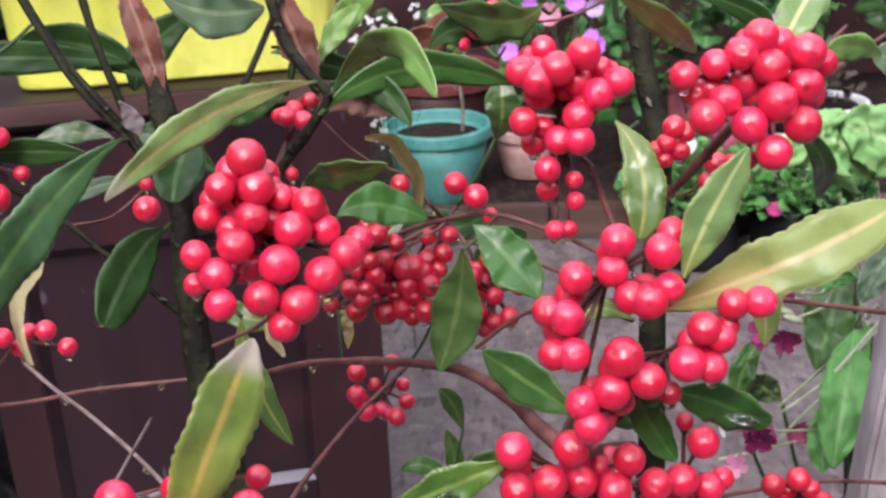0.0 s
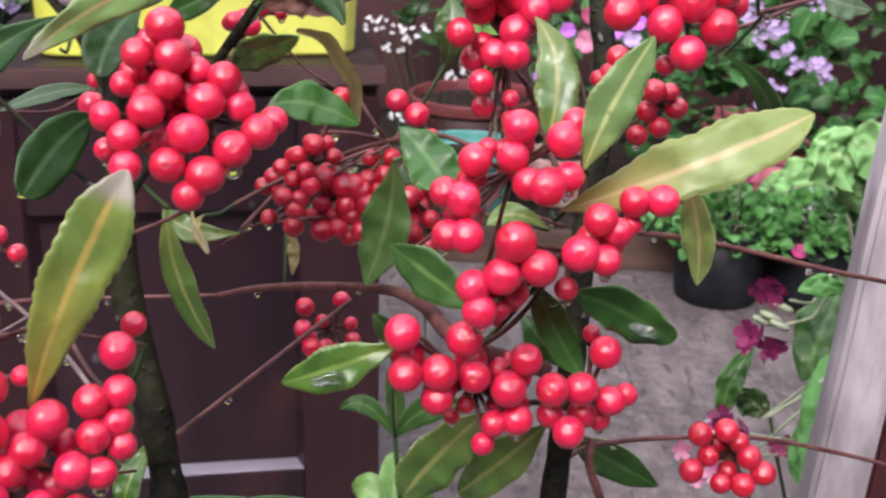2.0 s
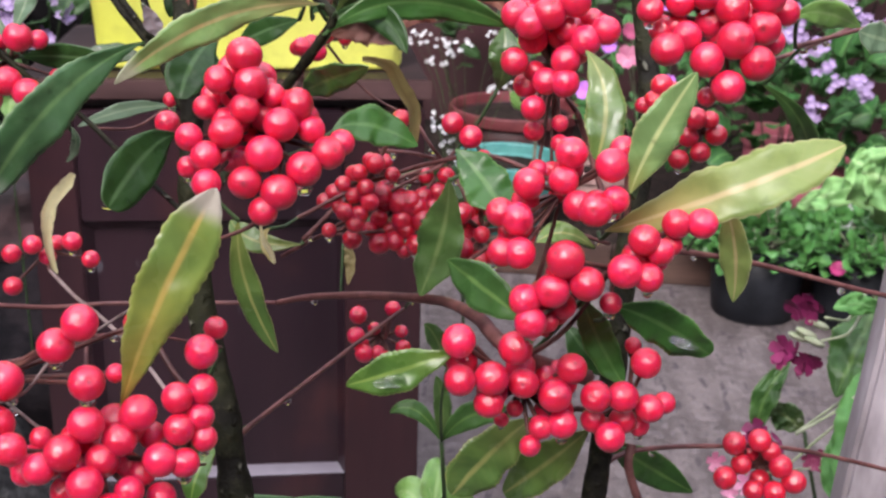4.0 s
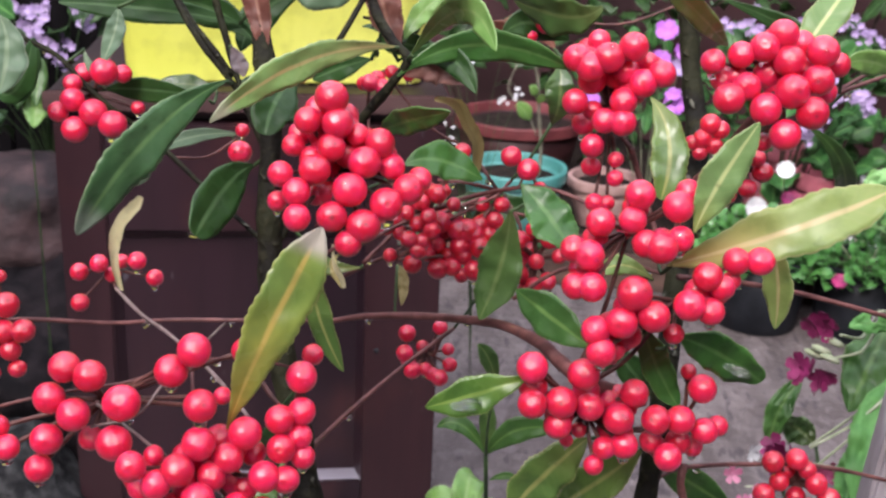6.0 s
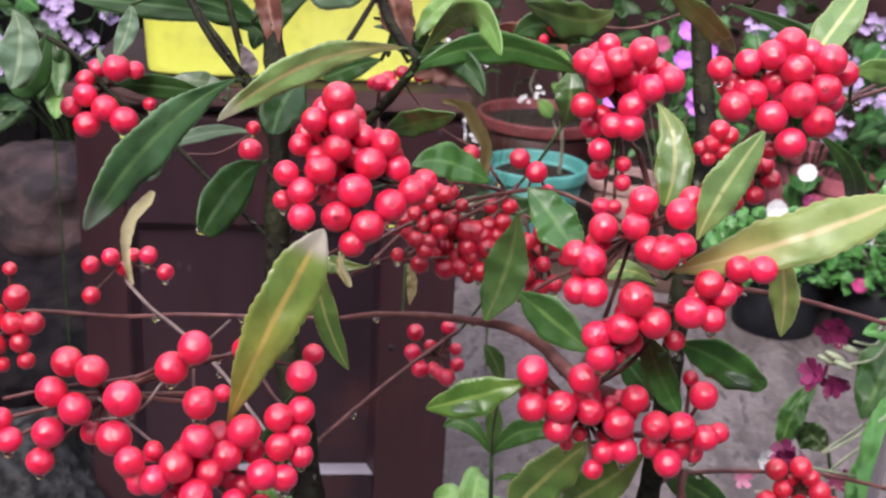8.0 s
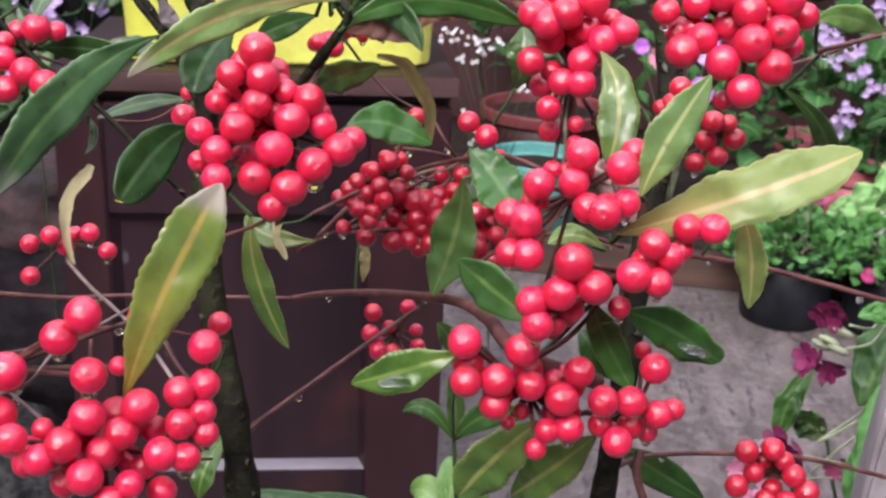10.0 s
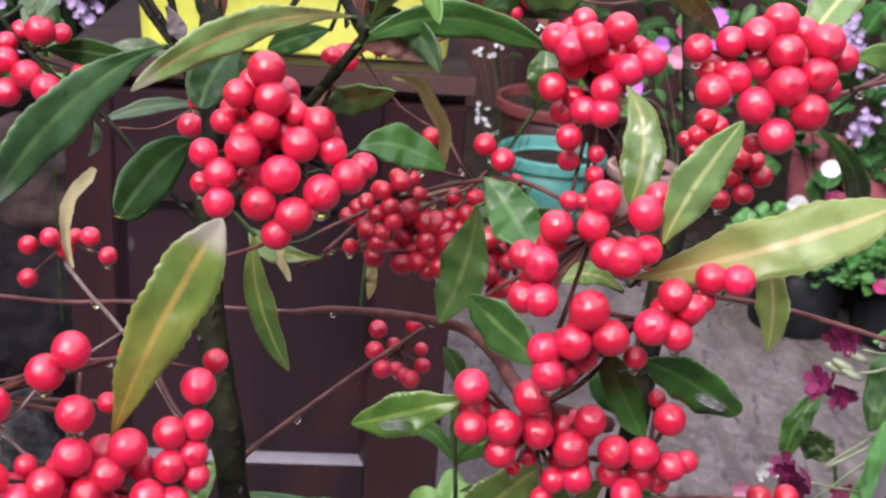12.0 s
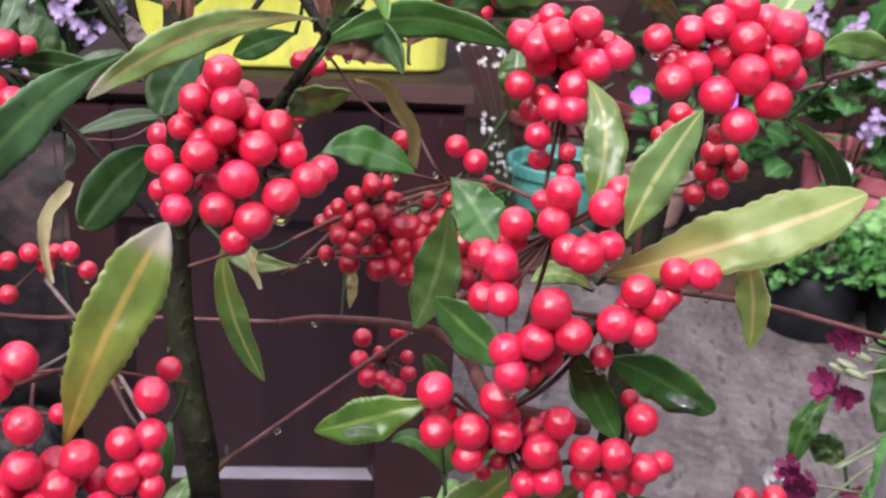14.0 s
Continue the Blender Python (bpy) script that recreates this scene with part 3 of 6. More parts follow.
def build_bed():
    bed = thing("raised_bed", "low raised bed edged with brown boards, dark wet soil inside", "raised bed", (0, 0, 0), kind="structure")
    bm = bmesh.new()
    box(bm, (-1.9, 2.262, 0.0), (2.2, 3.29, 0.062))
    bmesh.ops.subdivide_edges(bm, edges=bm.edges[:], cuts=5, use_grid_fill=True)
    for v in bm.verts:
        if v.co.z > 0.05:
            v.co.z += 0.008 * noise.noise(v.co * 4)
    part("soil", bm, SOIL, bed)
    for k in range(4):
        bm = bmesh.new()
        box(bm, (-1.9 + k * 1.02, 2.225, 0.0), (-0.885 + k * 1.02, 2.26, 0.072), 0.004)
        part("edging_board", bm, TIMBER, bed, smooth=False)


build_ground()
build_wall()
build_bed()


# ---- the cabinet and what stands on it ----
def build_cabinet():
    width, depth, high = 0.375, 0.30, 0.625
    at = pose(-0.107, 1.052, 0, 0, 0, 13.6)
    cab = thing("cabinet", "small dark brown varnished cabinet with a raised door panel", "cabinet")
    cab.matrix_world = at
    bm = bmesh.new()
    box(bm, (-width, 0.012, 0.02), (0, depth, high), 0.003)
    part("carcass", bm, CABINET, cab, smooth=False)
    bm = bmesh.new()
    box(bm, (-width - 0.006, -0.006, high), (0.004, depth + 0.006, high + 0.02), 0.004)
    board = part("top_board", bm, CABINET_DARKTOP, cab, "dark top board", smooth=False)
    bm = bmesh.new()
    box(bm, (-width - 0.008, -0.010, high + 0.001), (0.006, -0.0062, high + 0.0205), 0.0015)
    part("edge_strip", bm, CABINET_TOP, board, "paler brown edge strip", smooth=False)
    for x in (-width + 0.02, -0.05):
        bm = bmesh.new()
        box(bm, (x, 0.02, 0.0), (x + 0.03, 0.05, 0.02), 0.002)
        part("foot", bm, CABINET, cab, smooth=False)
    # door: two stiles, two rails and a raised field with sloping edges
    left, right, low, top = -width + 0.045, -0.078, 0.219, 0.505
    bm = bmesh.new()
    outer = [bm.verts.new((x, -0.0055, z)) for x, z in ((left, low), (right, low), (right, top), (left, top))]
    inner = [bm.verts.new((x, 0.0065, z)) for x, z in ((left + 0.009, low + 0.007), (right - 0.007, low + 0.007), (right - 0.007, top - 0.010), (left + 0.009, top - 0.010))]
    for k in range(1, 4):
        bm.faces.new((outer[k], outer[(k + 1) % 4], inner[(k + 1) % 4], inner[k]))
    bm.faces.new(inner)
    door = part("door", bm, CABINET, cab, smooth=False)
    bm = bmesh.new()  # lower ledge of the panel, wet; its pale colour stands in for reflected sky
    a, b, c, d = (left, -0.0055, low), (right, -0.0055, low), (right - 0.007, 0.0065, low + 0.007), (left + 0.009, 0.0065, low + 0.007)
    bm.faces.new([bm.verts.new(p) for p in (a, b, c, d)])
    part("panel_ledge", bm, LEDGE_SHEEN, door, "wet ledge painted pale for its sky sheen", smooth=False)
    for name, lo, hi in (
        ("stile", (-width, -0.008, 0.06), (left - 0.0004, 0.0118, 0.615)),
        ("stile", (right + 0.0004, -0.008, 0.06), (0, 0.0118, 0.615)),
        ("rail", (left + 0.0004, -0.007, 0.06), (right - 0.0004, 0.0118, low)),
        ("rail", (left + 0.0004, -0.007, top), (right - 0.0004, 0.0118, 0.615)),
    ):
        bm = bmesh.new()
        box(bm, lo, hi, 0.002)
        part(name, bm, CABINET_RED if name == "stile" else CABINET, door, "reddish brown stile" if name == "stile" else "", smooth=False)
    bm = bmesh.new()
    bmesh.ops.create_cone(bm, cap_ends=True, segments=16, radius1=0.003, radius2=0.0026, depth=0.003, matrix=pose(-0.064, -0.009, 0.374, 90))
    part("keyhole_plate", bm, BLACKPOT, door, "small dark keyhole plate")


def build_yellow_planter():
    tub = thing("planter", "lemon yellow fluted plastic planter standing on the brown cabinet", "planter")
    tub.matrix_world = pose(-0.107, 1.052, 0.645, 0, 0, 13.6) @ pose(-0.166, 0.117, 0)
    bm = bmesh.new()
    half, deep, count = 0.15, 0.085, 400

    def outline(grow, z, flute):
        ring = []
        for k in range(count):
            a = 2 * math.pi * k / count
            c, s = math.cos(a), math.sin(a)
            n = 9.0
            r = (abs(c) ** n + abs(s) ** n) ** (-1 / n)
            f = 1 + flute * math.cos(k * 2 * math.pi / 5)
            ring.append(bm.verts.new(((half + grow) * r * c * f, (deep + grow) * r * s * f, z)))
        return ring

    rings = [outline(-0.006, 0.001, 0), outline(-0.003, 0.002, 0.0), outline(-0.002, 0.005, 0.0028), outline(0.008, 0.2, 0.0032), outline(0.014, 0.203, 0), outline(0.014, 0.22, 0), outline(0.006, 0.22, 0), outline(0.002, 0.19, 0)]
    for a, b in zip(rings, rings[1:]):
        for k in range(count):
            bm.faces.new((a[k], a[(k + 1) % count], b[(k + 1) % count], b[k]))
    bm.faces.new(list(reversed(rings[0])))
    part("tub", bm, YELLOW, tub)
    # slight foot, its black standing in for the shadow gap under the tub
    bm = bmesh.new()
    box(bm, (-0.12, -0.06, 0.0), (0.12, 0.06, 0.0035), 0.002)
    part("foot", bm, BLACKPOT, tub, "foot coloured black as the shadow line under the tub")
    bm = bmesh.new()
    box(bm, (-0.128, -0.077, 0.16), (0.128, 0.077, 0.185), 0.01)
    part("soil", bm, SOIL, tub)


build_cabinet()
build_yellow_planter()


# ---- pots ----
def build_pot(name, label, at, top_radius, foot_radius, high, material, rim=0.014, rim_material=None, soil=0.8, group=""):
    pot = thing(name, label, "plant pot", at, group)
    bm = bmesh.new()
    t = 0.006
    mid = foot_radius + (top_radius - foot_radius) * 0.5
    lathe(bm, [(0, 0), (foot_radius * 0.96, 0), (foot_radius, 0.004), (mid, high * 0.5), (top_radius - t, high - rim * 1.6), (top_radius - 2 * t, high - rim * 1.6), (mid - 2 * t, high * 0.5), (foot_radius - t, 0.01), (0, 0.01)])
    part("wall", bm, material, pot)
    bm = bmesh.new()
    lathe(bm, [(top_radius - 2.2 * t, high - rim * 2.0), (top_radius + 0.1 * t, high - rim * 2.0), (top_radius + 0.3 * t, high - rim * 1.92), (top_radius + 0.32 * t, high - rim * 1.8), (top_radius + 0.35 * t, high - rim * 0.4), (top_radius + 0.3 * t, high - rim * 0.2), (top_radius, high - rim * 0.04), (top_radius - 0.4 * t, high), (top_radius - 1.1 * t, high - rim * 0.04), (top_radius - 1.4 * t, high - rim * 0.2), (top_radius - 1.5 * t, high - rim * 0.4), (top_radius - 2.2 * t, high - rim * 2.0)])
    part("rim", bm, rim_material or material, pot)
    bm = bmesh.new()
    r = foot_radius + (top_radius - foot_radius) * soil - 2.2 * t
    lathe(bm, [(r, high * soil - 0.012), (r * 0.96, high * soil), (r * 0.5, high * soil + 0.006), (0, high * soil + 0.003)], 28, 0.05)
    part("soil", bm, SOIL, pot)
    return pot


build_pot("flower_pot", "teal plastic flower pot, nearly empty, with a thin bare sapling", (-0.092, 2.345, 0.066), 0.114, 0.08, 0.157, TEAL, 0.013, soil=0.84)
build_pot("flower_pot", "pinkish beige clay pot beside the teal pot", (0.108, 2.47, 0.066), 0.082, 0.06, 0.112, PINKCLAY, 0.012, soil=0.85)
build_pot("flower_pot", "maroon flower pot with a terracotta rim and dark soil", (-0.102, 2.72, 0.066), 0.158, 0.115, 0.182, MAROONPOT, 0.014, RUSTRIM, soil=0.86)
build_pot("flower_pot", "white enamel pot holding a withered plant", (0.80, 2.62, 0.066), 0.095, 0.075, 0.105, WHITEPOT, 0.01, soil=0.9)
build_pot("flower_pot", "faded pink plastic flower pot", (0.571, 2.40, 0.066), 0.062, 0.05, 0.175, PINKPOT, 0.018, soil=0.85, group="pink flower pots")
build_pot("flower_pot", "faded pink plastic flower pot with dark soil", (0.478, 2.52, 0.066), 0.065, 0.05, 0.205, PINKPOT, 0.016, soil=0.85, group="pink flower pots")
build_pot("nursery_pot", "black plastic nursery pot full of small green leaves", (0.412, 2.115, 0.0), 0.095, 0.08, 0.15, BLACKPOT, 0.008, soil=0.9, group="black nursery pots")
build_pot("nursery_pot", "black plastic nursery pot full of small green leaves", (0.604, 2.105, 0.0), 0.095, 0.08, 0.15, BLACKPOT, 0.008, soil=0.9, group="black nursery pots")


def build_trough():
    """A small white plastic trough, open at the top, standing askew."""
    box_at = thing("trough", "small white plastic plant trough standing askew in the bed", "planter")
    box_at.matrix_world = pose(0.70, 2.33, 0.064, 0, 0, -14)
    bm = bmesh.new()
    for lo, hi in (((-0.11, -0.045, 0), (0.11, -0.040, 0.10)), ((-0.11, 0.040, 0), (0.11, 0.045, 0.10)), ((-0.11, -0.0398, 0), (-0.105, 0.0398, 0.10)), ((0.105, -0.0398, 0), (0.11, 0.0398, 0.10)), ((-0.1048, -0.0398, 0), (0.1048, 0.0398, 0.006))):
        box(bm, lo, hi, 0.0015)
    part("tray", bm, WHITEPOT, box_at, smooth=False)
    bm = bmesh.new()
    box(bm, (-0.104, -0.039, 0.0062), (0.104, 0.039, 0.08), 0.004)
    part("soil", bm, SOIL, box_at, smooth=False)


build_trough()


def build_post():
    bm = bmesh.new()
    box(bm, (0.1815, 0.47, 0.0), (0.2075, 0.492, 1.05), 0.0025)
    bmesh.ops.subdivide_edges(bm, edges=[e for e in bm.edges if abs(e.verts[0].co.z - e.verts[1].co.z) > 0.5], cuts=24)
    for v in bm.verts:
        v.co.x += 0.0012 * noise.noise(v.co * 14) + 0.064 * (v.co.z - 0.63)
    tagged(link("wooden_post", bm, POSTWOOD, smooth=False), "weathered grey wooden post standing beside the shrub", "post")
    bm = bmesh.new()
    box(bm, (0.2085, 0.476, 0.0), (0.32, 0.49, 1.05), 0.002)
    for v in bm.verts:
        v.co.x += 0.064 * (v.co.z - 0.63)
    tagged(link("painted_board", bm, MAROONWOOD, smooth=False), "dark maroon painted board fixed behind the grey post", "board")


build_post()


def build_shade_board():
    """Near-black upright boards, added to stand in for the shaded recess beside the cabinet."""
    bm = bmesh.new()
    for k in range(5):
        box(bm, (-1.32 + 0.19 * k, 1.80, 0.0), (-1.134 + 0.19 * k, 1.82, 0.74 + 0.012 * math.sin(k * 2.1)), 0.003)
    tagged(link("board", bm, SHADEBOARD, smooth=False), "near-black boards added as the shaded recess behind the plants beside the cabinet", "board")


build_shade_board()


# ---- rocks by the cabinet ----
def build_rock(label, at, size, material, seed):
    bm = bmesh.new()
    bmesh.ops.create_icosphere(bm, subdivisions=4, radius=1.0)
    off = Vector((seed * 3.1, seed * 1.7, 0))
    for v in bm.verts:
        n = v.co.normalized()
        r = 1 + 0.28 * noise.noise(n * 1.4 + off) + 0.1 * noise.noise(n * 4 + off) + 0.03 * noise.noise(n * 11 + off)
        v.co = Vector((n.x * size[0], n.y * size[1], n.z * size[2])) * r
    low = min(v.co.z for v in bm.verts)
    for v in bm.verts:
        v.co.z = max(v.co.z, low * 0.8) - low * 0.8
    rock = link("rock", bm, material, m=Matrix.Translation(at))
    tagged(rock, label, "rock", group="rocks beside the cabinet")


build_rock("dark pitted rock lying on another rock", (-0.74, 1.42, 0.25), (0.13, 0.12, 0.10), ROCK, 1)
build_rock("large wet rock coloured dark for the shade beside the cabinet", (-0.72, 1.34, 0.0), (0.25, 0.20, 0.17), BLACKROCK, 2)
build_rock("grey mossy stone at the foot of the cabinet", (-0.57, 0.96, 0.0), (0.12, 0.10, 0.14), MOSSROCK, 3)


# ---- the coralberry shrub ----
shrub = thing("berry_shrub", "evergreen shrub with bunches of wet red berries and yellowing leaves", "shrub", (0.0, 0.40, 0.0))
HOME = Vector((0.0, 0.40, 0.0))
SHOOTS = []  # points along the stems, to which stalks are joined


def shoot(name, points, radius, end=0.85, pale=False, dark=False):
    line = spline([Vector(p) for p in points], 7)
    SHOOTS.extend((p, name) for p in line)
    bm = bmesh.new()
    tube(bm, [p - HOME for p in line], radius, radius * end, 12 if name == "stem" else 7, 0.2 if name == "stem" else 0.1)
    ob = part(name, bm, BARK if name == "stem" or dark else GREYTWIG if pale else TWIG, shrub, "pale grey dead twig" if pale else "")
    if name == "twig":
        rnd = random.Random(len(SHOOTS))
        for k in range(len(points) // 2):
            p = rnd.choice(line)
            s = rnd.uniform(0.0008, 0.0016)
            shared("water_drop", DROP_MESH, ob, Matrix.Translation(p - HOME - Vector((0, 0, radius + 0.6 * s))) @ Matrix.Diagonal((s, s, s, 1)), "hanging clear rain drop")
    return ob


def nearest(p):
    return min((q for q, _ in SHOOTS), key=lambda q: (q - p).length_squared)


def berry_mesh(name, material, drop=False):
    bm = bmesh.new()
    bmesh.ops.create_uvsphere(bm, u_segments=24, v_segments=18, radius=1.0)
    for v in bm.verts:
        n = v.co.normalized()
        dent = 0.07 * math.exp(-((1 - n.z) / 0.02)) if n.z > 0 else 0.05 * math.exp(-((1 + n.z) / 0.05))
        v.co = n * (1 - dent) * (1 + 0.012 * noise.noise(n * 2.2))
        v.co.z *= 0.97
    if drop:
        for v in bm.verts:
            v.co.z = v.co.z * (1.15 if v.co.z < 0 else 0.75)
    mesh = bpy.data.meshes.new(name)
    bm.to_mesh(mesh)
    bm.free()
    mesh.materials.append(material)
    mesh.polygons.foreach_set("use_smooth", [True] * len(mesh.polygons))
    return mesh


BERRY_MESH, DULL_MESH, DROP_MESH = berry_mesh("berry", BERRY), berry_mesh("berry", BERRY_DULL), berry_mesh("water_drop", WATER, True)
BUNCHES = [0]


def berry_bunch(label, middle, berries):
    """Berries on stalks that meet in a hub, which hangs from the nearest stem."""
    BUNCHES[0] += 1
    rnd = random.Random(BUNCHES[0] * 7)
    # these bunches take the berry skin darkened for shade or deeper red
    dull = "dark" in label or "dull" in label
    middle = Vector(middle)
    away = (middle - FACE).normalized()
    wide = 3.6 if any(word in label for word in ("dense", "ring", "upper", "heavy")) else 2.4
    inside = []
    for k, a in enumerate(berries):
        for b in berries[k + 1 :]:
            gap = math.dist(a[:3], b[:3])
            if 1.5 * a[3] < gap < wide * a[3] and rnd.random() < 0.4:
                back = away * rnd.uniform(7.5, 12.0)
                inside.append((*((Vector(a[:3]) + Vector(b[:3])) / 2 + back), 0.93 * a[3]))
    if not dull and not any(word in label for word in ("open", "side", "few", "pair")):
        berries = berries + inside[: 2 * len(berries) // 3]
    reach = max(Vector(b[:3]).length for b in berries) / 1000
    hub = middle + away * (0.008 + 0.2 * reach) + Vector((0, 0, 0.002))
    root = nearest(hub)
    bm = bmesh.new()
    sag = (hub + root) / 2 + Vector((0, 0, -0.12 * (hub - root).length))
    tube(bm, [p - middle for p in spline([root, sag, hub], 5)], 0.0010 if len(berries) > 6 else 0.0006, 0.0006, 6, 0.1)
    for x, y, z, r in berries:
        p = Vector((x, y, z)) / 1000
        h = hub - middle
        tube(bm, spline([h, (h * 0.45 + p * 0.55) + away * 0.002, p + (h - p).normalized() * r * 0.0008], 3), 0.0013 if dull else 0.0008, 0.0007, 5)
    bunch = part("fruit_stalk", bm, STALK, shrub, label, m=Matrix.Translation(middle - HOME))
    for x, y, z, r in berries:
        p = Vector((x, y, z)) / 1000
        to_face = (FACE + Vector((0, 0, 0.12)) - middle - p).normalized()
        point = (to_face + 0.5 * (p - (hub - middle)).normalized() + Vector([rnd.uniform(-0.45, 0.45) for _ in range(3)])).normalized()
        turn = point.to_track_quat("Z", "Y").to_matrix().to_4x4()
        size = r / 1000 * (1.0 if dull else 0.965)
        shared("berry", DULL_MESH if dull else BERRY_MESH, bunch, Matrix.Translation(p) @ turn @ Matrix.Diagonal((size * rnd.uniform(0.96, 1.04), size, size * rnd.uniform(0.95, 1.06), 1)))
        if not dull and rnd.random() < 0.3:
            side = (to_face + Vector([rnd.uniform(-0.8, 0.8) for _ in range(3)])).normalized()
            lie = side.to_track_quat("Z", "Y").to_matrix().to_4x4()
            s = size * rnd.uniform(0.1, 0.19)
            shared("water_drop", DROP_MESH, bunch, Matrix.Translation(p + side * size * 0.98) @ lie @ Matrix.Diagonal((s, s * 1.2, s * 0.6, 1)), "clear bead of rain")
        lowest = all(not (b[2] < z - 2 and math.hypot(b[0] - x, b[1] - y) < 1.5 * r) for b in berries)
        if lowest and rnd.random() < 0.5:
            s = size * rnd.uniform(0.3, 0.46)
            shared("water_drop", DROP_MESH, bunch, Matrix.Translation(p + Vector((0, -0.1 * size, -size * 1.02))) @ Matrix.Diagonal((s * 1.15, s * 1.15, s, 1)), "hanging clear rain drop")


def rain_on(leaf, drops):
    """Flat beads of rain lying on a leaf."""
    for x, y, z, r in drops:
        to_face = (FACE - Vector((x, y, z))).normalized().to_track_quat("Z", "Y").to_matrix().to_4x4()
        shared("water_drop", DROP_MESH, leaf, Matrix.Translation(Vector((x, y, z)) - HOME) @ to_face @ Matrix.Diagonal((r * 1.5, r * 0.7, r * 0.3, 1)), "clear bead of rain")


LEAVES = [0]
LEAF_LABEL = {
    "yellow": "yellowing leaf with a grey tip", "straw": "pale straw green leaf with an orange midrib", "pale": "pale green leaf", "olive": "dull olive leaf",
    "rusty": "green leaf with a rusty midrib", "brown": "withered brown leaf", "russet": "withered pinkish brown leaf", "tan": "narrow tan leaf", "dry": "curled dry cream leaf", "dark": "dark glossy green leaf",
    "lime": "bright lime green leaf", "lightgreen": "light green leaf", "sage": "greyish green leaf", "mauve": "small greyish mauve withering leaf", "green": "glossy green leaf", "emerald": "rounded glossy green leaf holding rain", "midgreen": "long glossy green leaf with wet sheen painted on its tip", "olivegreen": "dull green leaf",
}


SMOOTH = {"dark": 0.028, "green": 0.04, "emerald": 0.05, "olivegreen": 0.04, "sage": 0.03, "midgreen": 0.07, "yellow": 0.075, "straw": 0.07, "rusty": 0.08, "lime": 0.06, "lightgreen": 0.05}


def leaf_blade(base, mid, tip, width, look_name, twist, power=0.8, blunt=1.36):
    LEAVES[0] += 1
    withered = look_name in ("brown", "russet", "tan", "dry")
    bm = bmesh.new()
    b = Vector(base)
    blade(bm, b - HOME, Vector(mid) - HOME, Vector(tip) - HOME, width, twist, rows=92, cols=4, scallop=SMOOTH.get(look_name, 0.06), wave=0.22 if withered else 0.05 if look_name == "dark" else 0.12, fold=0.3 if withered else 0.12, seed=LEAVES[0], towards=FACE - HOME, blunt=1.12 if withered else blunt, crinkle=0.3 if withered else 0.1, power=power, teeth=(15, 22), ragged=0.45 if look_name in ("dark", "green", "midgreen") else 1.4)
    leaf = part("leaf", bm, LEAF[look_name], shrub, LEAF_LABEL[look_name])
    root = nearest(b)
    gap = (root - b).length
    if 0.001 < gap < 0.09:
        if gap > 0.03:
            root = b + (root - b) * (0.008 / gap)
        bm = bmesh.new()
        start = b + (Vector(mid) - b) * 0.05
        tube(bm, [p - HOME for p in spline([start, (b + root) / 2 + Vector((0, 0, -0.06 * gap)), root], 4)], 0.0008, 0.0006, 6)
        part("petiole", bm, DARKSTEM, leaf)
    return leaf


shoot("stem", [(-0.1339, 0.4104, 0.9074), (-0.1219, 0.3928, 0.8706), (-0.1122, 0.3753, 0.8346), (-0.1043, 0.3622, 0.8114), (-0.0971, 0.3463, 0.7807), (-0.0943, 0.3336, 0.7451), (-0.0894, 0.3226, 0.7136), (-0.0779, 0.3094, 0.6744), (-0.0700, 0.2979, 0.6410), (-0.0601, 0.2867, 0.6076)], 0.0024, 2.6)
shoot("stem", [(-0.1757, 0.3966, 0.8809), (-0.1584, 0.3827, 0.8528), (-0.1417, 0.3697, 0.8274), (-0.1264, 0.3547, 0.8113), (-0.1138, 0.3510, 0.7979), (-0.1055, 0.3476, 0.7863), (-0.0982, 0.3433, 0.7727)], 0.0013)
shoot("stem", [(-0.1398, 0.3914, 0.8863), (-0.1311, 0.3760, 0.8565), (-0.1225, 0.3616, 0.8293), (-0.1159, 0.3558, 0.8117), (-0.1107, 0.3514, 0.7980), (-0.1033, 0.3471, 0.7844)], 0.0013)
shoot("stem", [(-0.1684, 0.3937, 0.8708), (-0.1522, 0.3797, 0.8428), (-0.1357, 0.3674, 0.8195), (-0.1220, 0.3544, 0.8095), (-0.1124, 0.3513, 0.7984)], 0.0013)
shoot("stem", [(-0.0769, 0.3992, 0.8907), (-0.0723, 0.3826, 0.8587), (-0.0637, 0.3668, 0.8276), (-0.0538, 0.3527, 0.8157), (-0.0468, 0.3460, 0.8101), (-0.0526, 0.3472, 0.8003), (-0.0636, 0.3516, 0.7860), (-0.0808, 0.3521, 0.7627), (-0.0915, 0.3325, 0.7413)], 0.0019)
shoot("stem", [(-0.0421, 0.4109, 0.8839), (-0.0557, 0.3875, 0.8530), (-0.0668, 0.3664, 0.8275), (-0.0722, 0.3507, 0.8150), (-0.0767, 0.3473, 0.8071)], 0.0011)
shoot("stem", [(0.0553, 0.4353, 0.8367), (0.0607, 0.4213, 0.7970), (0.0643, 0.4006, 0.7687), (0.0579, 0.3637, 0.7279), (0.0550, 0.3377, 0.6868), (0.0514, 0.3239, 0.6501), (0.0487, 0.3110, 0.6155)], 0.0042, 1.15)
shoot("twig", [(0.0740, 0.3282, 0.8021), (0.0639, 0.3504, 0.7776), (0.0567, 0.3646, 0.7599), (0.0572, 0.3667, 0.7362)], 0.0016)
shoot("twig", [(0.0361, 0.3689, 0.7773), (0.0407, 0.3754, 0.7646), (0.0504, 0.3674, 0.7401)], 0.0013)
